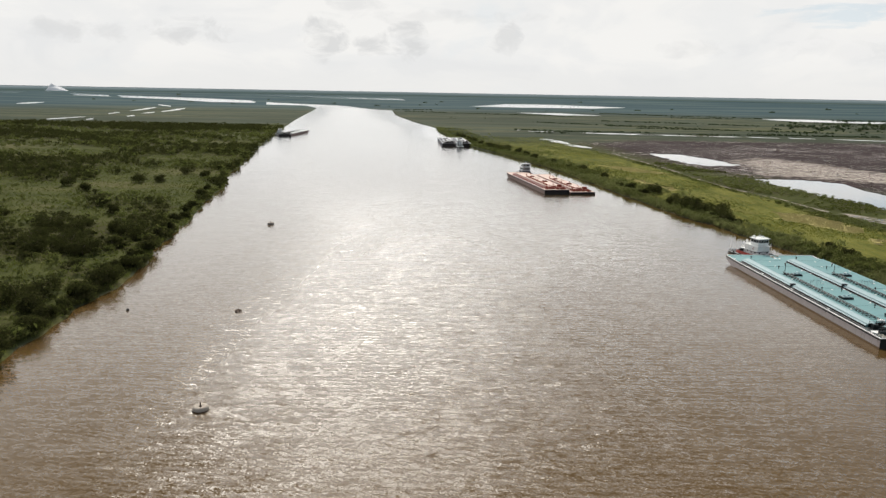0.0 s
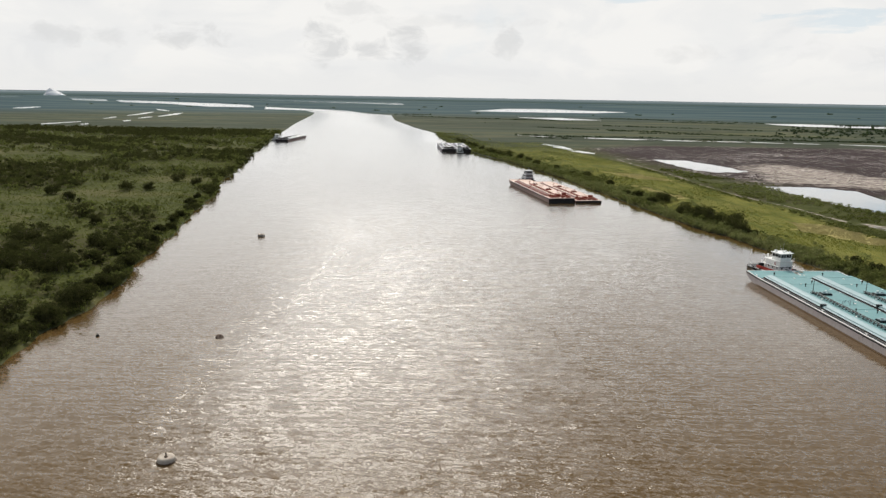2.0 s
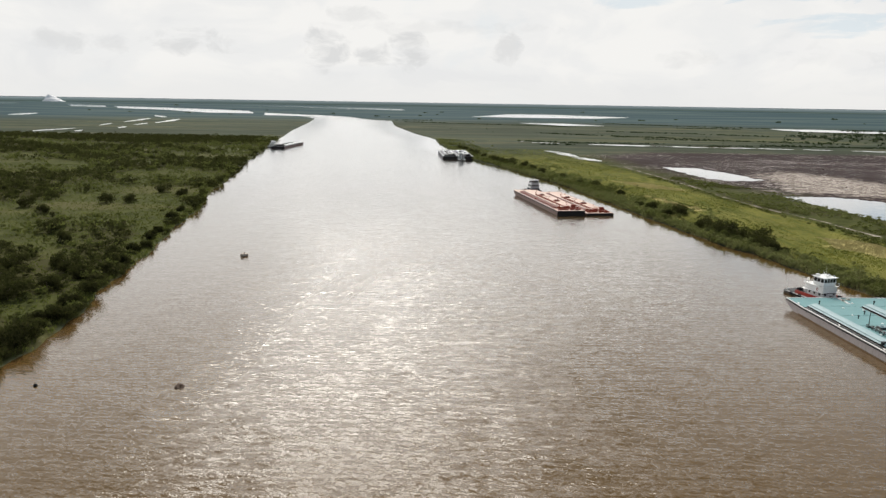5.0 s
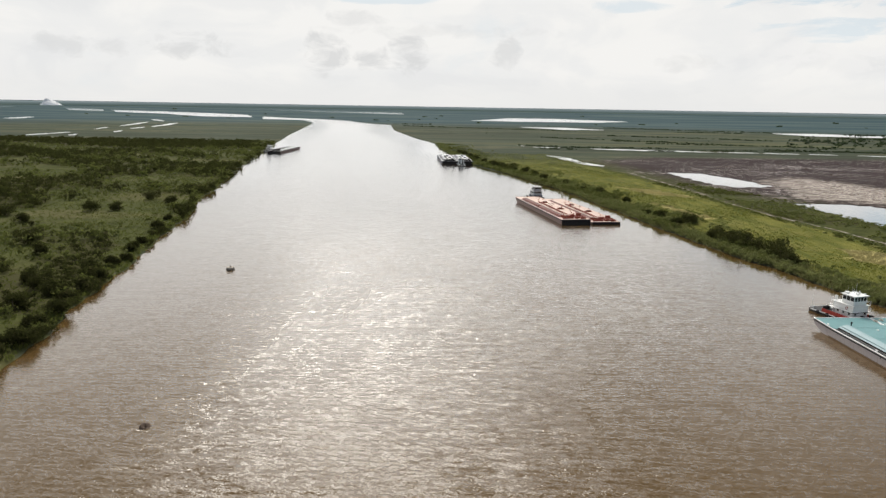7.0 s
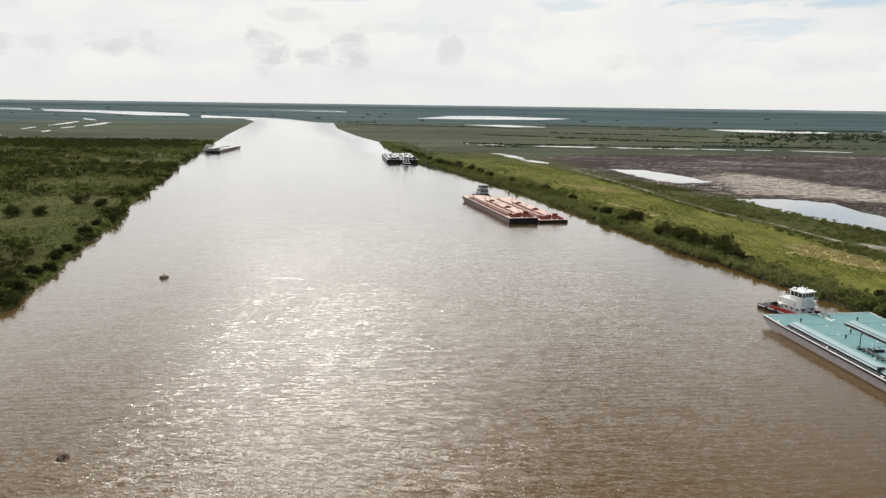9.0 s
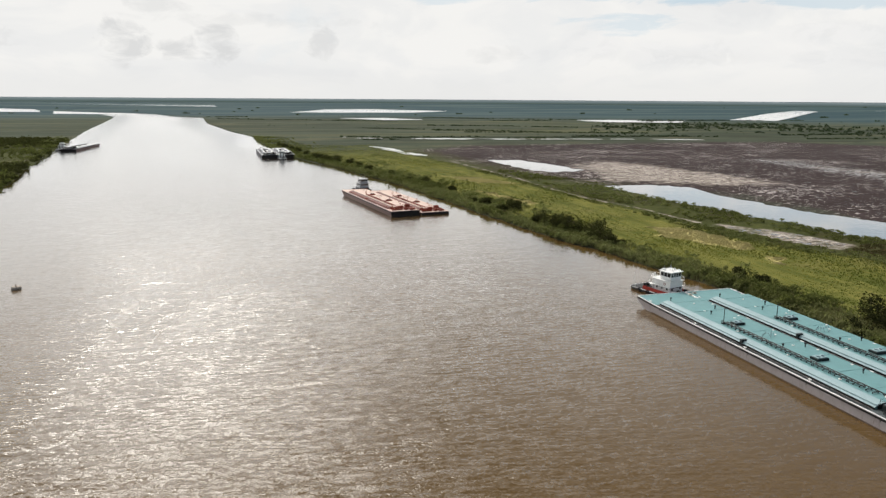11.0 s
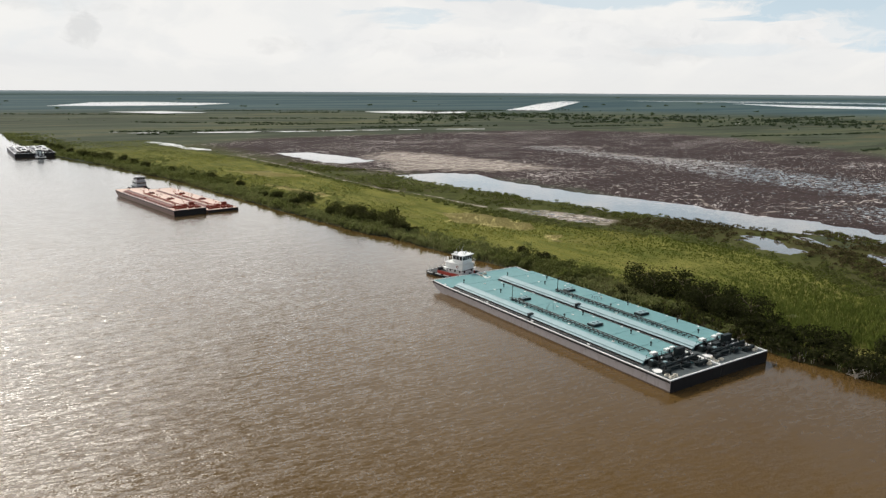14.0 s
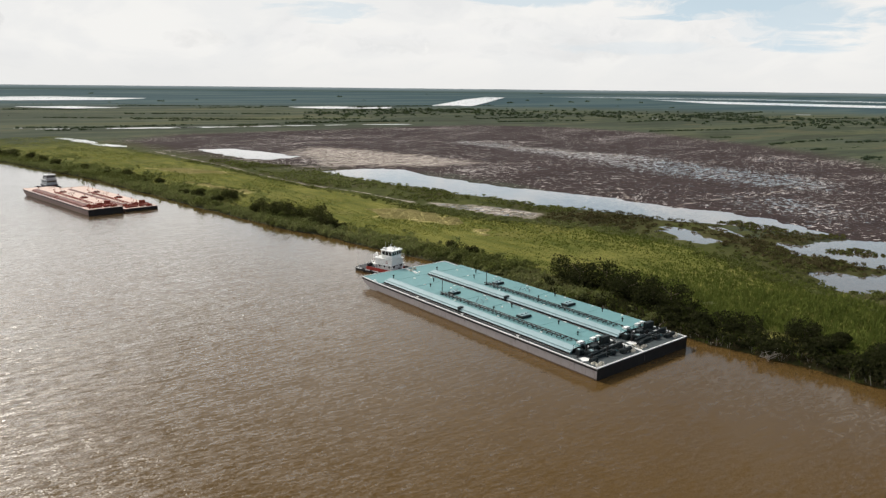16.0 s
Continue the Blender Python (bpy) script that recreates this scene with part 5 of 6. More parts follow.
def towboat(o, heading, label, length=17.5, w=7.8, hull="red", low="black", house_h=3.2, tiers=1, house="white", green=False):
    """A square-nosed pusher; its own y runs from the pushing nose to the stern."""
    root = thing("towboat", turned(o, heading), label, "boat", "towboats")
    h = w / 2
    bm = bmesh.new()
    prof = [(-h + 0.5, -0.8), (h - 0.5, -0.8), (h, -0.1), (h, 1.05), (-h, 1.05), (-h, -0.1)]

    def st(k, lift):
        return lambda x, y, z: (x * k, y, max(z, -0.8 + lift))
    sweep(bm, prof, [(0, st(0.86, 0.7)), (0.8, st(0.95, 0.3)), (2.2, st(1, 0)), (length - 2.5, st(1, 0)), (length - 0.6, st(0.97, 0.1)), (length, st(0.90, 0.4))])
    part("hull", bm, low, root, "black lower hull")
    bm = bmesh.new()
    for sx in (-1, 1):
        box(bm, min(sx * h, sx * (h - 0.12)), max(sx * h, sx * (h - 0.12)), 1.2, length - 5.2, 1.05, 2.15, 0.03)
    box(bm, -h * 0.9, h * 0.9, 0.7, 0.85, 1.05, 1.9, 0.03)
    part("bulwark", bm, hull, root, "painted side bulwark")
    bm = bmesh.new()
    for sx in (-1, 1):
        box(bm, min(sx * h, sx * (h + 0.10)), max(sx * h, sx * (h + 0.10)), 1.6, length - 0.8, 0.72, 1.06, 0.03)
    box(bm, -h * 0.9, h * 0.9, length - 0.04, length + 0.1, 0.7, 1.06, 0.03)
    part("rub_strake", bm, "white", root, "white rubbing strake")
    part("deck", box(bmesh.new(), -h + 0.13, h - 0.13, 0.9, length - 0.5, 1.05, 1.09), "black" if not green else "deck_grey", root, "dark working deck")
    for sx in (-1.6, 1.6):
        bm = box(bmesh.new(), sx - 0.45, sx + 0.45, -0.35, 0.5, 0.2, 3.0, 0.08)
        box(bm, sx - 0.3, sx + 0.3, 0.5, 1.4, 1.05, 2.0, 0.05)
        part("push_knee", bm, low, root, "black pushing knee")
    bm = ring(bmesh.new(), (0, 0, 0), 0.42, 0.17, 14, 7)
    bmesh.ops.rotate(bm, verts=bm.verts[:], cent=(0, 0, 0), matrix=Matrix.Rotation(math.pi / 2, 3, "Y"))
    tyre = part("tyre_fender", bm, "rubber", root, "black tyre fender")
    tyre.location = (-h - 0.2, 3, 0.7)
    for sx in (-1, 1):
        for y in (3, 6.5, 10, 13.5):
            if (sx, y) != (-1, 3):
                part_again(tyre, sx * (h + 0.2), y, 0.7)
    # deckhouse tiers
    part("house_base", box(bmesh.new(), -h + 1.10, h - 1.10, 2.35, length - 7.95, 1.09, 1.5, 0.02), "black", root, "black band round the foot of the house")
    z = 1.09
    x0, x1, y0, y1 = -h + 1.15, h - 1.15, 2.4, length - 8.0
    for k in range(tiers):
        t = part("deckhouse", box(bmesh.new(), x0, x1, y0, y1, z, z + house_h, 0.08), "navy" if green and k == 0 and tiers > 1 else house, root, "painted deckhouse tier")
        for sx in (x0 - 0.02, x1 - 0.02):
            for y in np.arange(y0 + 1.2, y1 - 0.7, 2.0):
                part("window", box(bmesh.new(), sx, sx + 0.04, y - 0.33, y + 0.33, z + 1.35, z + 2.05, 0.01), "glass", t)
            part("door", box(bmesh.new(), sx - 0.01, sx + 0.05, y1 - 0.95, y1 - 0.25, z + 0.1, z + 2.0, 0.01), "pale_deck", t, "grey steel door")
        if green:
            for sx in (x0 - 0.025, x1 - 0.025):
                part("window", box(bmesh.new(), sx, sx + 0.05, y0 + 0.4, y1 - 1.2, z + 1.15, z + 2.0, 0.01), "glass", t, "dark band of windows")
            part("window", box(bmesh.new(), x0 + 0.4, x1 - 0.4, y0 - 0.03, y0 + 0.02, z + 1.15, z + 2.0, 0.01), "glass", t, "dark band of windows")
        for x in (x0 + 1.0, x1 - 1.0):
            part("window", box(bmesh.new(), x - 0.35, x + 0.35, y0 - 0.02, y0 + 0.02, z + 1.35, z + 2.05, 0.01), "glass", t)
            part("window", box(bmesh.new(), x - 0.35, x + 0.35, y1 - 0.02, y1 + 0.02, z + 1.35, z + 2.05, 0.01), "glass", t)
        if not green:
            # catwalk half way up, its rail, life rings, and a band painting its shade
            zc = z + 2.25
            part("catwalk", box(bmesh.new(), x0 - 0.75, x1 + 0.75, y0 - 0.3, y1 + 0.9, zc, zc + 0.10, 0.02), "white", root, "white steel catwalk round the house")
            part("catwalk_shade", box(bmesh.new(), x0 - 0.03, x1 + 0.03, y0 - 0.03, y1 + 0.03, zc - 0.30, zc - 0.02, 0.01), "black", root, "black band painted as shade under the catwalk")
            bm = bmesh.new()
            for px in (x0 - 0.7, x1 + 0.7):
                for py in np.linspace(y0 - 0.25, y1 + 0.85, 7):
                    rod(bm, (px, py, zc + 0.1), (px, py, zc + 1.05), 0.035, seg=5)
                for lev in (0.55, 1.05):
                    rod(bm, (px, y0 - 0.25, zc + lev), (px, y1 + 0.85, zc + lev), 0.03, seg=5)
            part("catwalk_rail", bm, "white", root)
            for px in (x0 - 0.04, x1 + 0.04):
                bm = ring(bmesh.new(), (0, 0, 0), 0.36, 0.09, 14, 6)
                bmesh.ops.rotate(bm, verts=bm.verts[:], cent=(0, 0, 0), matrix=Matrix.Rotation(math.pi / 2, 3, "Y"))
                part("life_ring", bm, "orange", root, "orange life ring").location = (px, y0 + 2.2, zc + 0.85)
        z += house_h
        part("roof_deck", box(bmesh.new(), x0 - 0.35, x1 + 0.35, y0 - 0.4, y1 + 0.5, z, z + 0.12, 0.03), house, root, "white roof deck")
        z += 0.12
        if k < tiers - 1:
            x0, x1, y0, y1 = x0 + 0.25, x1 - 0.25, y0 + 0.3, y1 - 1.2
    bm = bmesh.new()
    a, b, c, d = x0 - 0.3, x1 + 0.3, y0 - 0.3, y1 + 0.4
    posts = [(a, y) for y in np.arange(c, d + 0.1, (d - c) / 5)] + [(b, y) for y in np.arange(c, d + 0.1, (d - c) / 5)] + [(x, d) for x in (a + 1.5, (a + b) / 2, b - 1.5)]
    for x, y in posts:
        rod(bm, (x, y, z), (x, y, z + 1.0), 0.035, seg=5)
    for lev in (0.5, 1.0):
        for p, q in (((a, c), (a, d)), ((b, c), (b, d)), ((a, d), (b, d))):
            rod(bm, (*p, z + lev), (*q, z + lev), 0.03, seg=5)
    part("handrail", bm, "white", root)
    # wheelhouse: sill band, dark window band with mullions, roof
    wx0, wx1, wy0, wy1 = x0 + 0.45, x1 - 0.45, y0 + 0.4, y0 + 4.6
    wh = part("wheelhouse", box(bmesh.new(), wx0, wx1, wy0, wy1, z, z + 1.15, 0.04), house, root, "white wheelhouse")
    part("upper_wall", box(bmesh.new(), wx0, wx1, wy0, wy1, z + 2.35, z + 2.62, 0.04), house, wh)
    posts = [(x, y) for x in np.linspace(wx0 + 0.07, wx1 - 0.07, 5) for y in (wy0 + 0.07, wy1 - 0.07)]
    posts += [(x, y) for y in np.linspace(wy0 + 0.07, wy1 - 0.07, 4)[1:-1] for x in (wx0 + 0.07, wx1 - 0.07)]
    mul = part("mullion", box(bmesh.new(), -0.07, 0.07, -0.07, 0.07, z + 1.13, z + 2.37), house, wh)
    mul.location = (*posts[0], 0)
    for x, y in posts[1:]:
        part_again(mul, x, y, 0)
    xs = np.linspace(wx0 + 0.07, wx1 - 0.07, 5)
    for p, q in zip(xs, xs[1:]):
        for y in (wy0 + 0.05, wy1 - 0.05):
            part("pane", box(bmesh.new(), p + 0.07, q - 0.07, y - 0.015, y + 0.015, z + 1.15, z + 2.35), "glass", wh)
    ys = np.linspace(wy0 + 0.07, wy1 - 0.07, 4)
    for p, q in zip(ys, ys[1:]):
        for x in (wx0 + 0.05, wx1 - 0.05):
            part("pane", box(bmesh.new(), x - 0.015, x + 0.015, p + 0.07, q - 0.07, z + 1.15, z + 2.35), "glass", wh)
    part("inner_floor", box(bmesh.new(), wx0 + 0.3, wx1 - 0.3, wy0 + 0.3, wy1 - 0.3, z + 1.15, z + 1.21), "navy", wh)
    zr = z + 2.62
    part("roof", box(bmesh.new(), wx0 - 0.45, wx1 + 0.45, wy0 - 0.5, wy1 + 0.4, zr, zr + 0.18, 0.05), house, root, "white overhanging wheelhouse roof")
    bm = rod(bmesh.new(), (0, wy0 + 2.5, zr + 0.15), (0, wy0 + 2.5, zr + 1.7), 0.08, 0.05)
    rod(bm, (-0.9, wy0 + 2.5, zr + 1.0), (0.9, wy0 + 2.5, zr + 1.0), 0.04)
    box(bm, -0.75, 0.75, wy0 + 1.5, wy0 + 1.7, zr + 0.7, zr + 0.85, 0.03)
    rod(bm, (0, wy0 + 1.6, zr + 0.15), (0, wy0 + 1.6, zr + 0.7), 0.10)
    for sx, ay, ah in ((-1.4, 3.4, 2.6), (1.2, 3.0, 3.1), (0.5, 3.7, 2.2)):
        rod(bm, (sx, wy0 + ay, zr + 0.15), (sx, wy0 + ay, zr + ah), 0.03, 0.015, 5)
    part("radar_mast", bm, "white", root)
    if not green:
        part("roof_locker", box(bmesh.new(), -1.9, -0.9, wy0 + 3.1, wy0 + 4.1, zr + 0.18, zr + 0.75, 0.05), "white", root, "white locker on the wheelhouse roof")
        bm = rod(bmesh.new(), (1.5, wy0 + 2.0, zr + 0.18), (1.5, wy0 + 2.0, zr + 0.7), 0.28, 0.28, 12)
        rod(bm, (1.5, wy0 + 2.0, zr + 0.7), (1.5, wy0 + 2.0, zr + 0.95), 0.28, 0.10, 12)
        part("antenna_dome", bm, "white", root, "white antenna dome")
        bm = rod(bmesh.new(), (-h + 0.5, length - 1.0, 1.09), (-h + 0.5, length - 1.0, 5.4), 0.06, 0.04, 6)
        part("stern_pole", bm, "white", root, "white pole at the stern")
    for sx in (-1.3, 1.3):
        bm = rod(bmesh.new(), (sx, wy0, zr + 0.15), (sx, wy0, zr + 0.55), 0.05)
        rod(bm, (sx, wy0 - 0.25, zr + 0.68), (sx, wy0 + 0.2, zr + 0.68), 0.22, 0.16, 10)
        part("searchlight", bm, "edge", root)
    for sx in (-1.35, 1.35):
        bm = rod(bmesh.new(), (sx, y1 + 1.0 - 0.5, 1.09), (sx, y1 + 0.5, z + 1.3), 0.36, 0.32, 12)
        part("funnel", bm, "black" if green else "white", root, "exhaust stack behind the house")
    # stern gear
    part("winch", rod(bmesh.new(), (-0.9, length - 3.2, 1.6), (0.9, length - 3.2, 1.6), 0.5, seg=12), "black", root)
    part("hatch", box(bmesh.new(), 1.2, 2.4, length - 4.4, length - 3.2, 1.09, 1.6, 0.06), "white", root)
    for x in (-h + 0.7, h - 0.7):
        bm = rod(bmesh.new(), (x, length - 1.4, 1.09), (x, length - 1.4, 1.9), 0.17)
        rod(bm, (x - 0.35, length - 1.4, 1.6), (x + 0.35, length - 1.4, 1.6), 0.10)
        part("bitt", bm, "white", root)
    return root


def t_place(along, across):
    a = radians(T_H)
    return (T_O[0] + across * math.cos(a) - along * math.sin(a), T_O[1] + across * math.sin(a) + along * math.cos(a))


towboat(t_place(91.7, 16.5), T_H + 15, "white and red pushboat nosed against the teal barges", hull="red", house_h=4.1)
p0 = Vector((51.0, 410.5)) + Vector((-math.sin(radians(P_H)), math.cos(radians(P_H)))) * 92.0 + Vector((math.cos(radians(P_H)), math.sin(radians(P_H)))) * 16.0
towboat((p0.x, p0.y), P_H, "dark-hulled pushboat with two white tiers behind the salmon barges", hull="black", tiers=2, house_h=2.4, house="pale_deck", green=True, w=8.4, length=20)
towboat((-4.5, 778.5), 185.6, "small distant pushboat nosed against pale barges", hull="navy", tiers=1, green=True)
towboat((-241.5, 928.0), 178, "small distant pushboat beside the light barge", hull="navy", tiers=1, green=True)

# ---------------------------------------------------------------- things afloat


def mooring_buoy(at, r, label, tilt=(0, 0), worn="buoy", z=0.12):
    bm = bmesh.new()
    prof = [(0.0, -0.55), (0.86, -0.55), (0.98, -0.35), (1.0, 0.0), (0.98, 0.28), (0.88, 0.46), (0.55, 0.50), (0.34, 0.42), (0.0, 0.42)]
    n = 28
    rows = [[bm.verts.new((r * a * math.cos(2 * math.pi * i / n), r * a * math.sin(2 * math.pi * i / n), r * b)) for i in range(n)] for a, b in prof[1:-1]]
    for p, q in zip(rows, rows[1:]):
        for i in range(n):
            bm.faces.new((p[i], p[(i + 1) % n], q[(i + 1) % n], q[i]))
    bm.faces.new(tuple(reversed(rows[0])))
    bm.faces.new(rows[-1])
    root = thing("mooring_buoy", pose(at[0], at[1], z, tilt[0], tilt[1], 0), label, "buoy", "mooring buoys")
    body = part("float", bm, worn, root)
    body.data.polygons.foreach_set("use_smooth", np.ones(len(body.data.polygons), bool))
    bm = rod(bmesh.new(), (0, 0, 0.4 * r), (0, 0, 0.95 * r), 0.10 * r, 0.08 * r)
    bmesh.ops.create_cone(bm, cap_ends=True, segments=12, radius1=0.22 * r, radius2=0.16 * r, depth=0.12 * r, matrix=Matrix.Translation((0, 0, 0.46 * r)))
    part("mooring_post", bm, "rust", root, "dark rusty mooring post")
    bm = ring(bmesh.new(), (0, 0, -0.02), r * 1.005, 0.07 * r, 28, 6)
    part("fender_band", bm, "rust", root, "dark band at the waterline")
    return root


mooring_buoy((-46.9, 107.7), 1.5, "round pale weathered mooring buoy with a post")
mooring_buoy((-84.4, 295.8), 1.45, "weathered drum-shaped mooring buoy with a dark band", z=0.3)
mooring_buoy((-58.7, 168.3), 1.05, "dark half-sunk mooring buoy leaning on its side", (18, 24), "rust", -0.12)
bm = bmesh.new()
bmesh.ops.create_icosphere(bm, subdivisions=2, radius=0.42, matrix=Matrix.Translation((0, 0, 0.1)))
rod(bm, (0, 0, 0.4), (0, 0, 0.75), 0.06)
fl = part("float", bm, "rubber", None)
fl.location = (-89, 167, 0)
tagged(fl, "small dark ball float near the bank", "float")

bm = bmesh.new()
bmesh.ops.create_icosphere(bm, subdivisions=4, radius=1)
for v in bm.verts:
    k = 1 + 0.10 * noise.noise(v.co * 2.3) + 0.04 * noise.noise(v.co * 6)
    r0 = min(1.0, math.hypot(v.co.x, v.co.y))
    reach = 78 if v.co.x > 0 else 26
    v.co = Vector((v.co.x * reach * k, v.co.y * 40 * k, (1 - r0) ** 0.9 * 36 * k - 1 if v.co.z > 0 else -1))
mound = part("white_mound", bm, "chalk", None)
mound.location = (-2060, 3540, float(rise(-2060, 3540)))
tagged(mound, "distant white mound on the marsh skyline", "mound")

# ---------------------------------------------------------------- trees and shrubs
rng = np.random.default_rng(7)


def ground_at(x, y):
    x, y = np.asarray(x, float), np.asarray(y, float)
    return land_height(np.atleast_1d(x).copy(), np.atleast_1d(y).copy())


def tree_kind(seed, height, radius, dark=True):
    """One tree: tapered trunk with limbs, and a crown of leaf clumps."""
    r = np.random.default_rng(seed)
    bm = bmesh.new()
    top = Vector((r.normal(0, 0.2), r.normal(0, 0.2), height * 0.62))
    rod(bm, (0, 0, -0.3), top * 0.5, 0.05 * height * 0.55, 0.04 * height * 0.5, 7)
    rod(bm, top * 0.5, top, 0.04 * height * 0.5, 0.02 * height * 0.5, 7)
    for k in range(6):
        a = k * 1.05 + r.uniform(-0.3, 0.3)
        s = top * r.uniform(0.3, 0.85)
        rod(bm, s, s + Vector((math.cos(a), math.sin(a), 0.6)) * radius * r.uniform(0.35, 0.6), 0.018 * height * 0.6, 0.006 * height, 5)
    n_l = 26
    a = r.uniform(0, 2 * np.pi, n_l)
    o = np.sqrt(r.uniform(0, 1, n_l)) * radius * 0.85
    tall = 0.55 + 0.45 * np.sin(a * 1.0 + seed) * 0.6 + r.uniform(-0.1, 0.25, n_l)
    c = np.stack([np.cos(a) * o * 1.15, np.sin(a) * o * 0.85, height * np.clip(r.uniform(0.2, 0.95, n_l) * (0.6 + 0.5 * tall), 0.15, 0.92) * (1 - 0.3 * o / radius)], 1)
    rad = radius * r.uniform(0.24, 0.44, n_l)
    per = 70
    who = np.repeat(np.arange(n_l), per)
    d = r.normal(0, 1, (len(who), 3))
    d /= np.linalg.norm(d, axis=1, keepdims=True)
    p = c[who] + d * (rad[who] * r.uniform(0.75, 1.12, len(who)))[:, None] * np.array([1, 1, 0.8])
    p[:, 2] = np.maximum(p[:, 2], 0.15)
    return bm, leaves(r, p, d, np.full(len(p), 0.19 + 0.022 * radius))


KINDS = []
for k, (h, rad) in enumerate(((5.6, 4.2), (4.8, 3.7), (6.6, 5.2), (3.8, 3.0), (7.6, 6.0), (3.0, 2.6))):
    KINDS.append((h, rad, *tree_kind(40 + k, h, rad)))

TREE_SPOTS = [
    # east bank, by the salmon barges and up to the teal ones
    (132.5, 346, 4), (126, 354, 4), (122.5, 360, 2), (129.5, 333, 2), (121.5, 367, 4), (118.5, 377, 2), (128, 323, 0), (119.5, 420, 2), (111, 415, 3), (109, 440, 1), (105, 452, 5),
    (104, 500, 3), (101, 522, 5), (96, 547, 1), (88, 566, 5), (80, 604, 3), (66, 640, 1), (60, 668, 0), (57, 700, 0), (44, 716, 4), (37, 735, 2), (30, 760, 2), (22, 800, 0),
    (13, 835, 2), (6, 870, 0), (0, 905, 2), (-8, 940, 0), (132, 321, 5), (149, 264, 3), (152, 256, 5),
    (155, 211, 4), (153, 204, 4), (160, 200, 4), (158, 192, 4), (154.5, 186, 4), (161, 184, 2), (153, 179, 2), (157, 174, 4), (151, 169, 3), (152, 160, 3), (155, 152, 5),
    (161, 139, 2), (157.5, 134, 1), (165, 133, 3), (155, 127, 5), (167, 124, 3), (160, 120, 2), (156, 116, 1), (164, 112, 4), (158, 106, 2), (163, 103, 2), (168, 99, 4), (157, 95, 2), (163, 90, 4),
    # west bank
    (-107.5, 193, 2), (-109, 188, 0), (-121, 169, 4), (-117, 175, 2), (-125, 160, 4), (-113, 163, 0), (-108, 210, 1), (-112, 205, 3), (-140, 232, 4), (-133, 226, 2), (-147, 238, 4),
    (-128, 238, 0), (-151, 226, 2), (-160, 240, 4), (-126, 255, 1), (-134, 262, 2), (-141, 270, 0), (-120, 262, 3), (-155, 262, 2), (-170, 270, 4), (-185, 250, 2), (-101, 126, 2), (-98.5, 117, 0), (-103, 146, 1), (-105, 156, 3), (-107, 176, 1), (-109, 199, 3), (-112, 222, 3), (-114, 236, 1), (-119, 250, 5), (-123, 274, 3), (-127, 305, 5), (-133, 322, 3), (-136, 338, 5), (-144, 372, 3), (-150, 398, 5), (-156, 430, 3),
    (-106, 136, 1), (-101, 118, 0), (-130, 285, 1), (-128, 296, 3), (-165, 310, 0), (-180, 330, 2), (-188, 424, 0),
    (-202, 422, 2), (-172, 455, 1), (-190, 470, 2), (-215, 380, 0), (-235, 400, 2), (-250, 350, 4), (-230, 320, 2), (-212, 300, 0), (-205, 280, 4), (-175, 205, 4),
    (-165, 195, 2), (-150, 185, 0), (-190, 215, 2), (-140, 150, 2), (-150, 140, 4), (-165, 160, 2),
]
made_kinds = {}
for x, y, k in TREE_SPOTS:
    zg = float(ground_at(x, y)[0])
    m = pose(x, y, zg - 0.05, 0, 0, (x * 37 + y * 53) % 360)
    east = x > -60
    lab = ("dark green shrubby tree on the grassy bank" if east else "dark bushy tree in the bank scrub") if k != 4 else "broad dark tree standing over the bank scrub"
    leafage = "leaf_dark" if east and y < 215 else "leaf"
    if (k, leafage) not in made_kinds:
        h, rad, bm, lv = KINDS[k]
        bm = bm.copy()
        root = thing("tree", m, lab, "tree", "bank trees")
        part("trunk", bm, "bark", root)
        cr = new("crown", quads("crown", lv, leafage))
        cr.parent = root
        made_kinds[k, leafage] = root
    else:
        o = copy_thing(made_kinds[k, leafage], m)
        tagged(o, lab)


def stuff(name, verts, material, label, category):
    return tagged(new(name, quads(name, verts, material)), label, category, kind="stuff")


def spots(n, x_of, y0, y1, power=1.0):
    y = y0 + (y1 - y0) * rng.uniform(0, 1, n) ** power
    return x_of(y, n), y


# west bank scrub: rounded dark thickets over rough olive meadow
x, y = spots(18500, lambda y, n: bank_w(y) - 1.0 - 560 * rng.uniform(0, 1, n) ** 1.15, 95, 1110, 1.0)
dens = west_density(x, y)
keep = dens > rng.uniform(-0.45, 0.55, len(x)) - 0.12 * np.clip((y - 380) / 150, 0, 1)
x, y, dens = x[keep], y[keep], dens[keep]
z = land_height(x.copy(), y.copy())
dense = dens > rng.uniform(0.2, 0.7, len(x))
size = np.where(dense, np.exp(rng.normal(0.98, 0.36, len(x))), np.exp(rng.normal(0.28, 0.42, len(x)))) * (1 + 0.3 * np.clip((y - 300) / 200, 0, 1))
rad = np.clip(size, 0.5, 5.0) * np.clip((bank_w(y) - x) / 5 + 0.6, 0, 1)
hgt = rad * rng.uniform(0.65, 1.05, len(x)) + 0.3
base = np.stack([x, y, z - 0.05], 1)
near = np.hypot(x, y - 30) < 330
black = dense & (dens + 0.25 * noise2(x, y, 0.2) > 0.55)
for pick, mat, lab in ((black, "leaf", "thick dark bushes massed in the bank scrub"), (dense & ~black, "leaf_mid", "rounded olive green bushes in the bank scrub"), (~dense, "leaf_mid", "low olive green scrub on the river bank")):
    a, b = pick & near, pick & ~near
    lv = [bushes(rng, base[a], rad[a], hgt[a], 48, 0.18 + 0.11 * rad[a]), bushes(rng, base[b], rad[b] * 1.15, hgt[b] * 1.1, 15, 0.32 + 0.18 * rad[b])]
    stuff("scrub", np.concatenate(lv), mat, lab, "scrub")

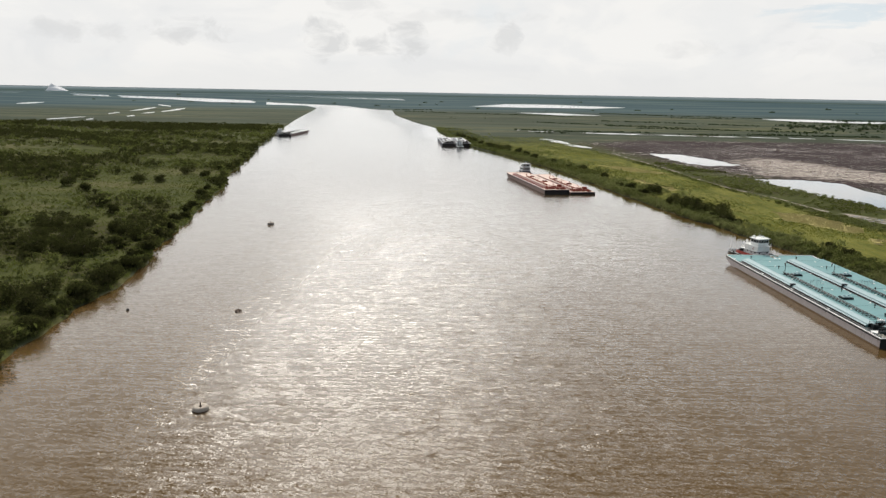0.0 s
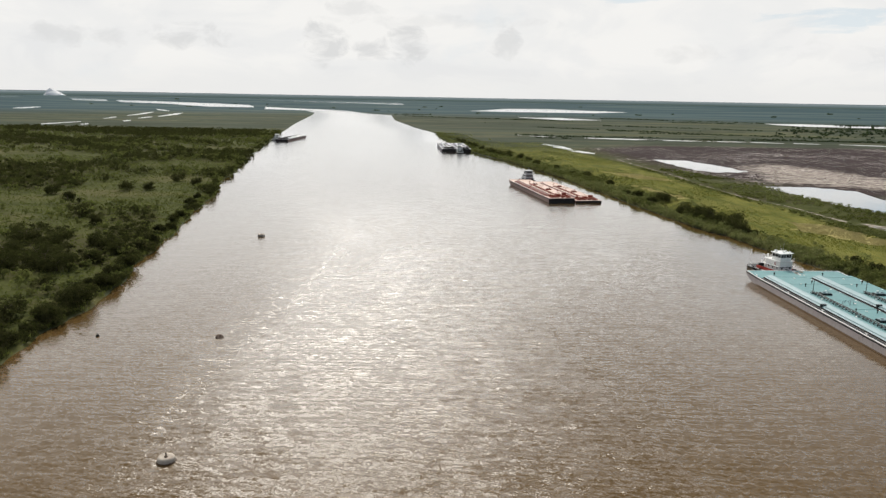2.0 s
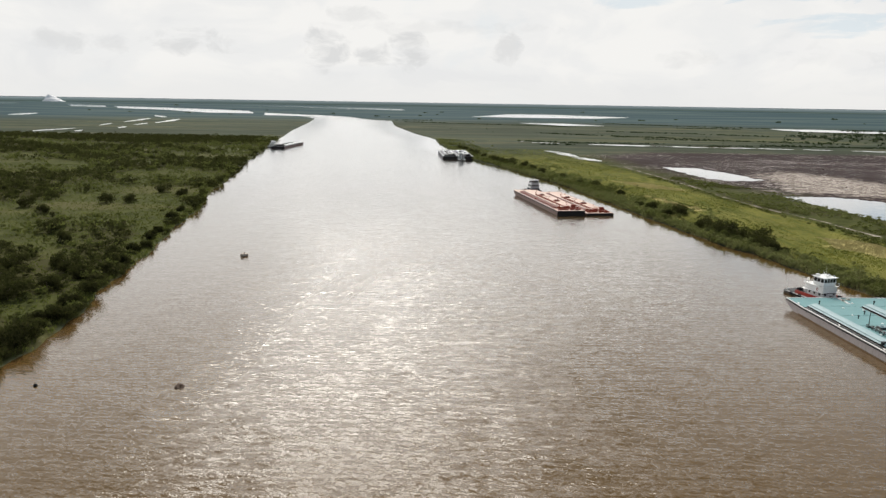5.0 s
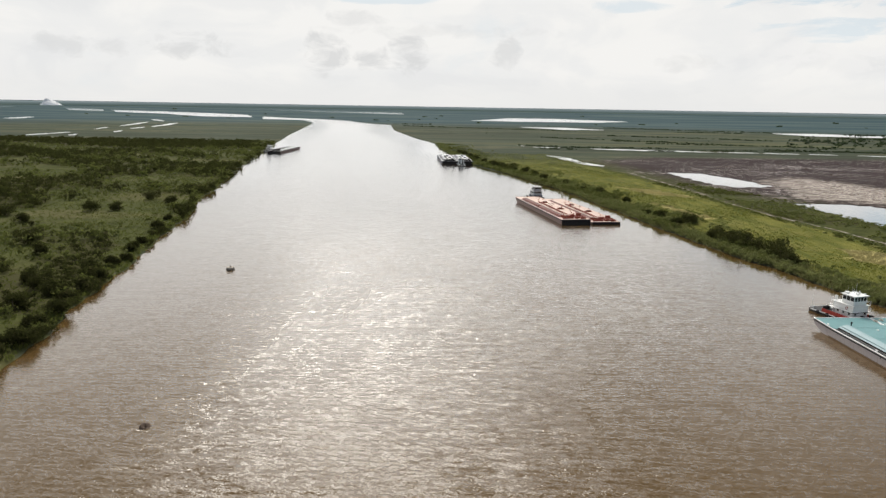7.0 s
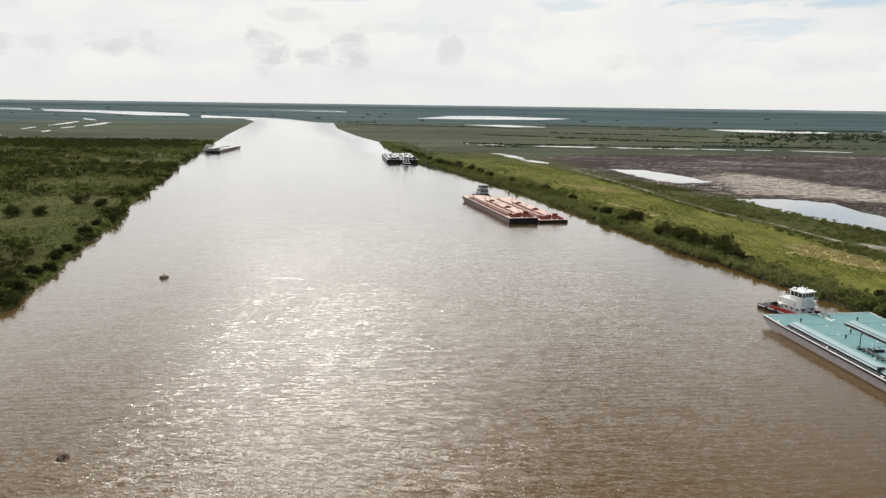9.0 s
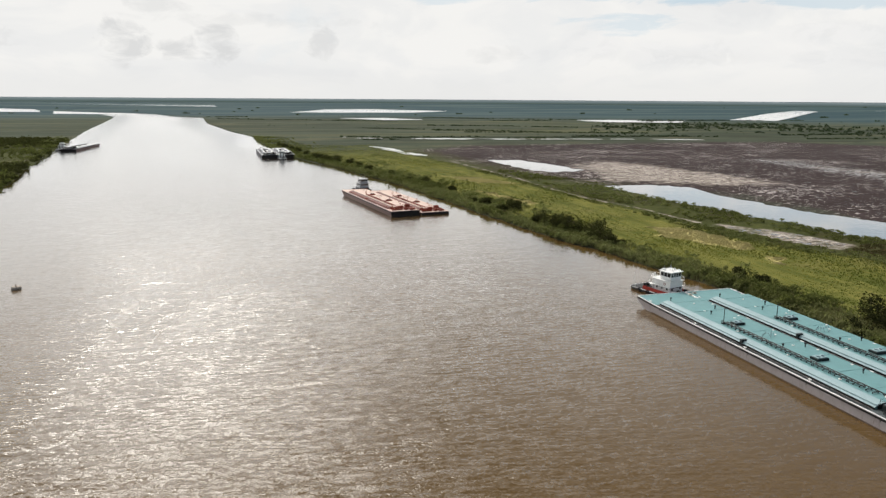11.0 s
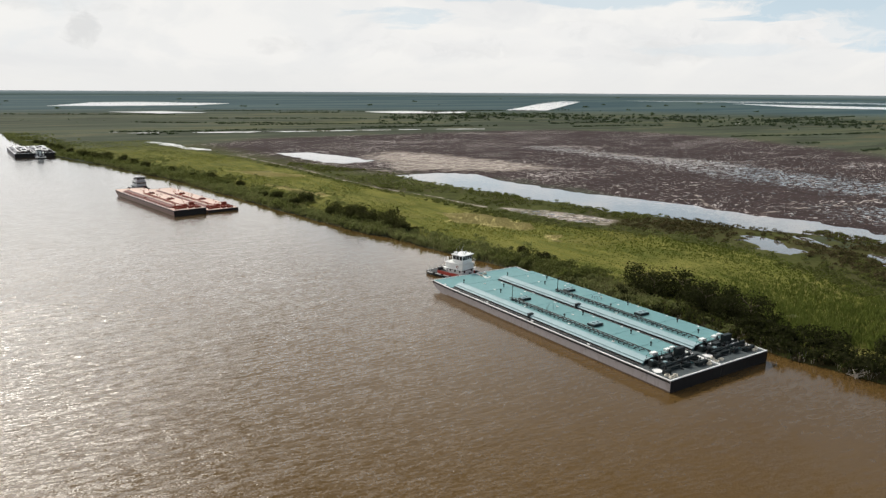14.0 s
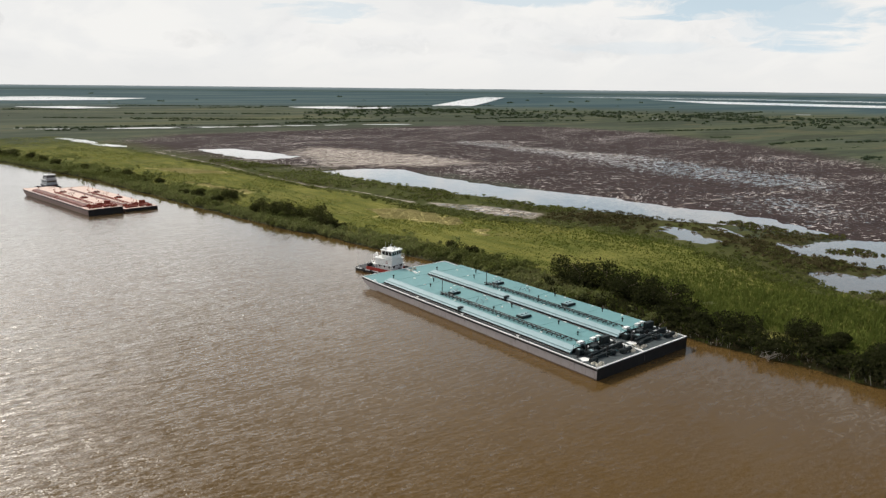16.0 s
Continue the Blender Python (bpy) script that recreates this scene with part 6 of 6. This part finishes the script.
# bushes overhanging the west waterline
x, y = spots(1500, lambda y, n: bank_w(y) - 0.2 - 3.8 * rng.uniform(0, 1, n), 60, 1000, 1.2)
keep = noise2(x, y, 0.16) > rng.uniform(-0.3, 0.7, len(x))
x, y = x[keep], y[keep]
z = land_height(x.copy(), y.copy())
rad = np.clip(np.exp(rng.normal(0.45, 0.4, len(x))), 0.6, 3.2)
base = np.stack([x, y, z - 0.05], 1)
stuff("scrub", bushes(rng, base, rad, rad * rng.uniform(0.6, 1.0, len(x)) + 0.3, 55, 0.16 + 0.09 * rad), "leaf", "dark bushes overhanging the west waterline", "scrub")

# grass and reeds among the west scrub
x, y = spots(30000, lambda y, n: bank_w(y) - 0.3 - 260 * rng.uniform(0, 1, n) ** 1.4, 60, 640, 1.2)
z = land_height(x.copy(), y.copy())
keep = bank_w(y) - x > 0.4
x, y, z = x[keep], y[keep], z[keep]
edge_w = np.clip(1 - (bank_w(y) - x) / 7, 0, 1)
tall = rng.uniform(0.3, 0.9, len(x)) + 0.7 * edge_w
open_grass = np.max([inside(CLEARINGS[0], x, y), inside(CLEARINGS[4], x, y)], axis=0) + 5 * noise2(x, y, 0.12) > 0
stuff("grass", tufts(rng, np.stack([x, y, z - 0.05], 1)[open_grass], tall[open_grass] * 0.7, 4, 0.4), "reed", "rough green grass in clearings of the bank scrub", "grass")
x, y, z, tall = x[~open_grass], y[~open_grass], z[~open_grass], tall[~open_grass]
stuff("reeds", tufts(rng, np.stack([x, y, z - 0.05], 1), tall, 3, 0.42), "reed", "green reeds and rough grass among scrub", "reeds")

# east bank: grey-green shrubs and reeds at the water's edge, then long grass
x, y = spots(7000, lambda y, n: bank_e(y) + 0.2 + np.abs(rng.normal(0, 8.5, n)) * (1 + 1.2 * np.clip((y - 320) / 150, 0, 1)), 70, 1150, 1.1)
keep = (noise2(x, y, 0.10) + 0.7 * np.clip(1 - (x - bank_e(y)) / 10, 0, 1)) > rng.uniform(-0.7, 0.75, len(x))
x, y = x[keep], y[keep]
z = land_height(x.copy(), y.copy())
rad = np.clip(np.exp(rng.normal(0.32, 0.42, len(x))), 0.6, 2.8)
base = np.stack([x, y, z - 0.05], 1)
hgt = rad * rng.uniform(0.65, 1.0, len(x)) + 0.3
# bushes that get the darker leaves, standing in for shade under trees
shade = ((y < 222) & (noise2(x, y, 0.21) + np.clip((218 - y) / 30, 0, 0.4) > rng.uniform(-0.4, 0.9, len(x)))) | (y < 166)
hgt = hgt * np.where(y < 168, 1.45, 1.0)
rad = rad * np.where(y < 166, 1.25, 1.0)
deep = ~shade & (noise2(x, y * 0.8, 0.17) > rng.uniform(0.15, 1.15, len(x)))
pale_s = ~shade & ~deep
stuff("scrub", bushes(rng, base[pale_s], rad[pale_s], hgt[pale_s], 46, 0.17 + 0.10 * rad[pale_s]), "leaf_olive", "grey-green shrubs lining the levee bank", "scrub")
stuff("scrub", bushes(rng, base[deep], rad[deep] * 1.15, hgt[deep] * 1.15, 46, 0.17 + 0.10 * rad[deep]), "leaf_mid", "darker green shrubs lining the levee bank", "scrub")
stuff("scrub", bushes(rng, base[shade], rad[shade], hgt[shade], 60, 0.16 + 0.08 * rad[shade]), "leaf_dark", "undergrowth beneath the bank trees, coloured dark for shade", "scrub")
# bare twigs and roots along the shaded waterline
bm = bmesh.new()
r = random.Random(11)
for k in range(190):
    ty = r.uniform(72, 186)
    tx = float(bank_e(ty)) + r.uniform(-0.4, 4.0)
    p = Vector((tx, ty, 0.2))
    q = p + Vector((r.uniform(-1.2, 0.4), r.uniform(-0.8, 0.8), r.uniform(0.8, 2.4)))
    rod(bm, p, q, 0.06, 0.03, 5)
    rod(bm, p.lerp(q, 0.5), p.lerp(q, 0.5) + Vector((r.uniform(-0.9, 0.9), r.uniform(-0.9, 0.9), r.uniform(0.3, 1.0))), 0.04, 0.015, 4)
tagged(part("twigs", bm, "deadwood", None), "bare grey twigs and roots along the shaded bank", "twigs", kind="stuff")
x, y = spots(2600, lambda y, n: bank_e(y) + 2.0 + 30 * rng.uniform(0, 1, n) ** 1.6, 225, 1050, 1.1)
keep = noise2(x, y, 0.09) + 0.4 * noise2(x, y, 0.03) - np.clip((x - bank_e(y) - 12) / 25, 0, 1) > rng.uniform(-0.1, 0.75, len(x))
x, y = x[keep], y[keep]
z = land_height(x.copy(), y.copy())
rad = np.clip(np.exp(rng.normal(0.65, 0.4, len(x))), 0.8, 3.6)
stuff("scrub", bushes(rng, np.stack([x, y, z - 0.05], 1), rad, rad * rng.uniform(0.8, 1.2, len(x)) + 0.3, 70, 0.17 + 0.09 * rad), "leaf_mid", "darker clumps of shrubs on the levee slope", "scrub")
x, y = spots(12000, lambda y, n: bank_e(y) + 0.1 + np.abs(rng.normal(0, 6.5, n)), 70, 700, 1.25)
z = land_height(x.copy(), y.copy())
base, tall = np.stack([x, y, z - 0.05], 1), rng.uniform(0.7, 1.9, len(x))
brown = rng.uniform(0, 1, len(x)) < np.where(y < 195, 0.6, 0.12)
green_n, green_f = ~brown & (y < 200) & ((y > 168) | (rng.uniform(0, 1, len(x)) < 0.4)), ~brown & (y >= 200)
stuff("reeds", tufts(rng, base[green_f], tall[green_f], 5, 0.36), "bank_reed", "tall grey-green reeds along the waterline", "reeds")
stuff("reeds", tufts(rng, base[green_n], tall[green_n], 5, 0.32), "lush", "dark green reeds below the bank trees", "reeds")
stuff("reeds", tufts(rng, base[brown], tall[brown] * 0.9, 5, 0.30), "sedge", "dead brown reeds along the waterline", "reeds")
x, y = spots(64000, lambda y, n: bank_e(y) + 6 + (np.interp(y, LEVEE[:, 0], LEVEE[:, 1]) + 4 - bank_e(y) - 6) * rng.uniform(0, 1, n), 70, 960, 1.55)
z = land_height(x.copy(), y.copy())
low = 0.25 + 0.55 * np.clip(noise2(x, y, 0.07) + 0.5, 0, 1) + 0.9 * np.clip((225 - y) / 70, 0, 1)
base = np.stack([x, y, z - 0.05], 1)
dry = np.max([inside(p, x, y) for p in STRAW], axis=0) + 4 * noise2(x, y, 0.35) > 0
s_e = x - bank_e(y)
clear = (near_line(TRACKS[3], x, y) > 2.2) & ((y > 166) | (s_e > 13 + 5 * noise2(x, y, 0.15)))
lush = clear & ~dry & (0.7 * noise2(s_e, y * 0.22, 0.17) + 0.5 * noise2(s_e * 0.6, y * 0.4, 0.055) + 0.9 * np.clip((255 - y) / 60, -0.3, 1) - 0.45 * np.clip((s_e - 38) / 20, 0, 1) * (y < 230) + 0.3 * np.clip((y - 330) / 140, 0, 1) > rng.uniform(-0.25, 0.95, len(x)))
mown = clear & ~dry & ~lush
near_g = mown & (y < 252) & (rng.uniform(0, 1, len(x)) < 0.7)
mown &= ~near_g
hh = low * rng.uniform(0.7, 1.3, len(x))
stuff("grass", tufts(rng, base[mown], hh[mown] * 0.5, 3, 0.36), "grass", "long yellow-green grass over the levee", "grass")
stuff("grass", tufts(rng, base[near_g], hh[near_g] * 0.6, 3, 0.36), "reed", "rank green grass below the bank trees", "grass")
deep_g, mild_g = lush & (y < 262), lush & (y >= 262)
stuff("lush_grass", tufts(rng, base[deep_g], hh[deep_g] * 1.05, 3, 0.34), "lush", "tall dark green grass in drifts on the levee", "grass")
stuff("lush_grass", tufts(rng, base[mild_g], hh[mild_g] * 0.8, 3, 0.36), "reed", "muted green grass in drifts on the levee", "grass")
dx, dy = rng.uniform(110, 192, 26000), rng.uniform(275, 595, 26000)
in_dry = (np.max([inside(p, dx, dy) for p in STRAW], axis=0) + 4 * noise2(dx, dy, 0.35) > 0) & (noise2(dx, dy, 0.5) > rng.uniform(-1.0, 0.5, 26000))
dx, dy = dx[in_dry], dy[in_dry]
dry_base = np.concatenate([base[dry], np.stack([dx, dy, land_height(dx.copy(), dy.copy()) - 0.05], 1)])
stuff("dry_grass", tufts(rng, dry_base, rng.uniform(0.2, 0.6, len(dry_base)), 4, 0.45), "straw", "dry straw-coloured grass patches on the levee", "grass")

# dark shrub belt between levee and ditch, and on the pool rims
x, y = spots(9000, lambda y, n: np.interp(y, LEVEE[:, 0], LEVEE[:, 1]) + rng.uniform(-6, 62, n), 90, 620, 1.1)
ok = np.ones(len(x), bool)
for _, p in NEAR_POOLS:
    ok &= inside(p, x, y) < -0.5
ok &= (inside(MUD, x, y) < 6) & (inside(FLAT_E, x, y) < 0) & (near_line(TRACKS[3], x, y) > 3.5)
ok &= noise2(x, y, 0.085) > rng.uniform(-0.7, 0.7, len(x))
x, y = x[ok], y[ok]
z = land_height(x.copy(), y.copy())
rad = rng.uniform(0.8, 2.4, len(x))
base = np.stack([x, y, z - 0.05], 1)
hgt = rad * rng.uniform(0.5, 0.8, len(x))
drift = noise2(x, y, 0.06) + 0.35 * rng.uniform(-1, 1, len(x))
dead = (y < 300) & (x - np.interp(y, LEVEE[:, 0], LEVEE[:, 1]) > 14 + 14 * drift)
murky = ~dead & (drift > -0.15)
for pick, mat, lab in ((dead, "sedge", "dead brown scrub round the marsh pools"), (murky, "leaf_mid", "dark green scrub beside the marsh ditch"), (~dead & ~murky, "leaf_olive", "low olive scrub beside the marsh ditch")):
    stuff("scrub", bushes(rng, base[pick], rad[pick], hgt[pick], 30, 0.16 + 0.10 * rad[pick]), mat, lab, "scrub")

# tussocks along the ditch's far edge and over the mud
x = rng.uniform(200, 620, 9000)
y = rng.uniform(160, 900, 9000)
ok = (inside(MUD, x, y) > -2) & (inside(DITCH, x, y) < -0.5) & (noise2(x, y, 0.16) > rng.uniform(0.2, 1.3, 9000))
x, y = x[ok], y[ok]
z = land_height(x.copy(), y.copy())
rad = rng.uniform(0.3, 0.8, len(x))
stuff("tussocks", bushes(rng, np.stack([x, y, z - 0.05], 1), rad, rad * 0.45, 12, rng.uniform(0.25, 0.5, len(x))), "rust", "brown dead tussocks scattered over the mud flats", "tussocks")

# brown sedge and shrubs on the low islands between the pools
ISLES = [[(262, 216), (260, 204), (250, 192), (252, 179), (251, 166), (244, 163), (238, 173), (229, 176), (229, 185), (241, 202)], [(269, 189), (277, 188), (273, 184), (266, 183)], [(278, 186), (283, 180), (277, 172), (269, 174), (267, 180)],
         [(285, 245), (296, 242), (293, 222), (297, 206), (306, 199), (296, 196), (284, 201), (275, 210), (277, 223)]]
x = rng.uniform(220, 320, 9000)
y = rng.uniform(140, 260, 9000)
d = np.max([inside(p, x, y) for p in ISLES], axis=0) + 2.5 * noise2(x, y, 0.35)
x, y = x[d > 0], y[d > 0]
base = np.stack([x, y, np.maximum(land_height(x.copy(), y.copy()), 0.42) - 0.1], 1)
stuff("sedge", tufts(rng, base, rng.uniform(0.4, 1.0, len(x)), 4, 0.4), "sedge", "brown sedge on low islands between the pools", "sedge")
pick = rng.uniform(0, 1, len(x)) < 0.22
rad = rng.uniform(0.5, 1.4, pick.sum())
stuff("scrub", bushes(rng, base[pick], rad, rad * 0.7, 30, 0.2 + 0.1 * rad), "leaf_mid", "small green shrubs on the pool islands", "scrub")

# open marsh and far woods
n = 2500
rr = np.exp(rng.uniform(np.log(520), np.log(2400), n))
aa = rng.uniform(radians(-36), radians(76), n)
x, y = rr * np.sin(aa), 50 + rr * np.cos(aa)
ok = ((x > np.interp(y, LEVEE[:, 0], LEVEE[:, 1]) + 8) | ((x < bank_w(y) - 10) & (y < 1150))) & (inside(MUD, x, y) < -4)
for p in FAR_WATER[:6]:
    ok &= inside(p, x, y) < -2
ok &= (noise2(x * 0.35, y, 0.014) + 0.5 * noise2(x, y, 0.05)) > rng.uniform(0.35, 0.9, n)
x, y, rr = x[ok], y[ok], rr[ok]
z = land_height(x.copy(), y.copy())
rad = rng.uniform(0.6, 1.9, len(x)) * (rr / 900) ** 0.6
stuff("marsh_shrubs", bushes(rng, np.stack([x, y, z - 0.1], 1), rad, rng.uniform(0.3, 0.9, len(x)), 10, rad * 0.42), "hazed_leaf", "scattered dark shrubs over the far marsh", "scrub")

# ragged hedge-like rows of shrubs across the marsh
pts = []
for k in range(62):
    r0, a0 = math.exp(rng.uniform(math.log(640), math.log(2300))), rng.uniform(radians(-35), radians(74))
    cx, cy, turn, length = r0 * math.sin(a0), 50 + r0 * math.cos(a0), rng.normal(-0.15, 0.22), rng.uniform(60, 420) * (r0 / 1200)
    u = rng.uniform(-0.5, 0.5, int(length / 2.2)) * length
    v = rng.normal(0, 2.5, len(u)) + 6 * np.sin(u * 0.02 + k)
    pts.append(np.stack([cx + u * math.cos(turn) - v * math.sin(turn), cy + u * math.sin(turn) + v * math.cos(turn), np.full(len(u), r0)], 1))
pts = np.concatenate(pts)
x, y, rr = pts.T
ok = (x > np.interp(y, LEVEE[:, 0], LEVEE[:, 1]) + 30) & (inside(MUD, x, y) < -10)
for p in FAR_WATER:
    ok &= inside(p, x, y) < -5
x, y, rr = x[ok], y[ok], rr[ok]
z = land_height(x.copy(), y.copy())
rad = rng.uniform(1.0, 3.2, len(x)) * (rr / 1000) ** 0.4
stuff("marsh_shrubs", bushes(rng, np.stack([x, y, z - 0.1], 1), rad, rad * rng.uniform(0.35, 0.7, len(x)), 12, rad * 0.45), "hazed_leaf", "ragged dark rows of shrubs across the marsh", "scrub")

n = 2800
band = rng.choice(4, n, p=(0.97, 0.01, 0.01, 0.01))
aa = np.where(band == 0, rng.uniform(radians(24), radians(76), n), rng.uniform(radians(-36), radians(76), n))
rr = np.choose(band, [1640 + 150 * noise2(aa * 900, aa * 300, 0.03) + rng.normal(0, 130, n), rng.normal(2350, 120, n), rng.normal(2700, 250, n), rng.normal(3300, 300, n)])
x, y = rr * np.sin(aa), 50 + rr * np.cos(aa)
ok = (noise2(aa * 4000, rr * 2, 0.021) + 0.5 * noise2(aa * 9000, rr * 3, 0.03) > rng.uniform(-0.5, 0.7, n)) & (x > bank_e(np.minimum(y, 2690)) + 20) | ((x < bank_w(np.minimum(y, 2690)) - 20) & (y > 2400))
for p in FAR_WATER[:11]:
    ok &= inside(p, x, y) < -6
x, y, rr, band = x[ok], y[ok], rr[ok], band[ok]
z = land_height(x.copy(), y.copy())
rad = rng.uniform(4, 11, len(x)) * (rr / 2500) ** 0.5 * np.where(band == 0, 0.7, 1.3)
stuff("far_woods", bushes(rng, np.stack([x, y, z - 0.3], 1), rad, np.where(band == 0, rng.uniform(2.0, 5.5, len(x)), rng.uniform(0.6, 1.6, len(x))), 14, rad * 0.4), "hazed_leaf", "distant dark belts of woodland across the marsh", "woods")

# driftwood at the east bank
bm = bmesh.new()
r = random.Random(5)
for k in range(11):
    a, l = r.uniform(0, 6.28), r.uniform(1.6, 4.2)
    s = Vector((r.uniform(-2, 2), r.uniform(-2, 2), 0.2))
    e = s + Vector((math.cos(a) * l, math.sin(a) * l, r.uniform(0.2, 1.9)))
    rod(bm, s, e, 0.11, 0.05, 6)
    for j in range(2):
        q = s.lerp(e, r.uniform(0.5, 0.9))
        rod(bm, q, q + Vector((r.uniform(-1, 1), r.uniform(-1, 1), r.uniform(0.1, 0.9))), 0.05, 0.02, 5)
dw = part("driftwood", bm, "deadwood", None)
dw.location = (147.2, 140.0, 0.25)
tagged(dw, "bleached dead branches lodged at the waterline", "driftwood")
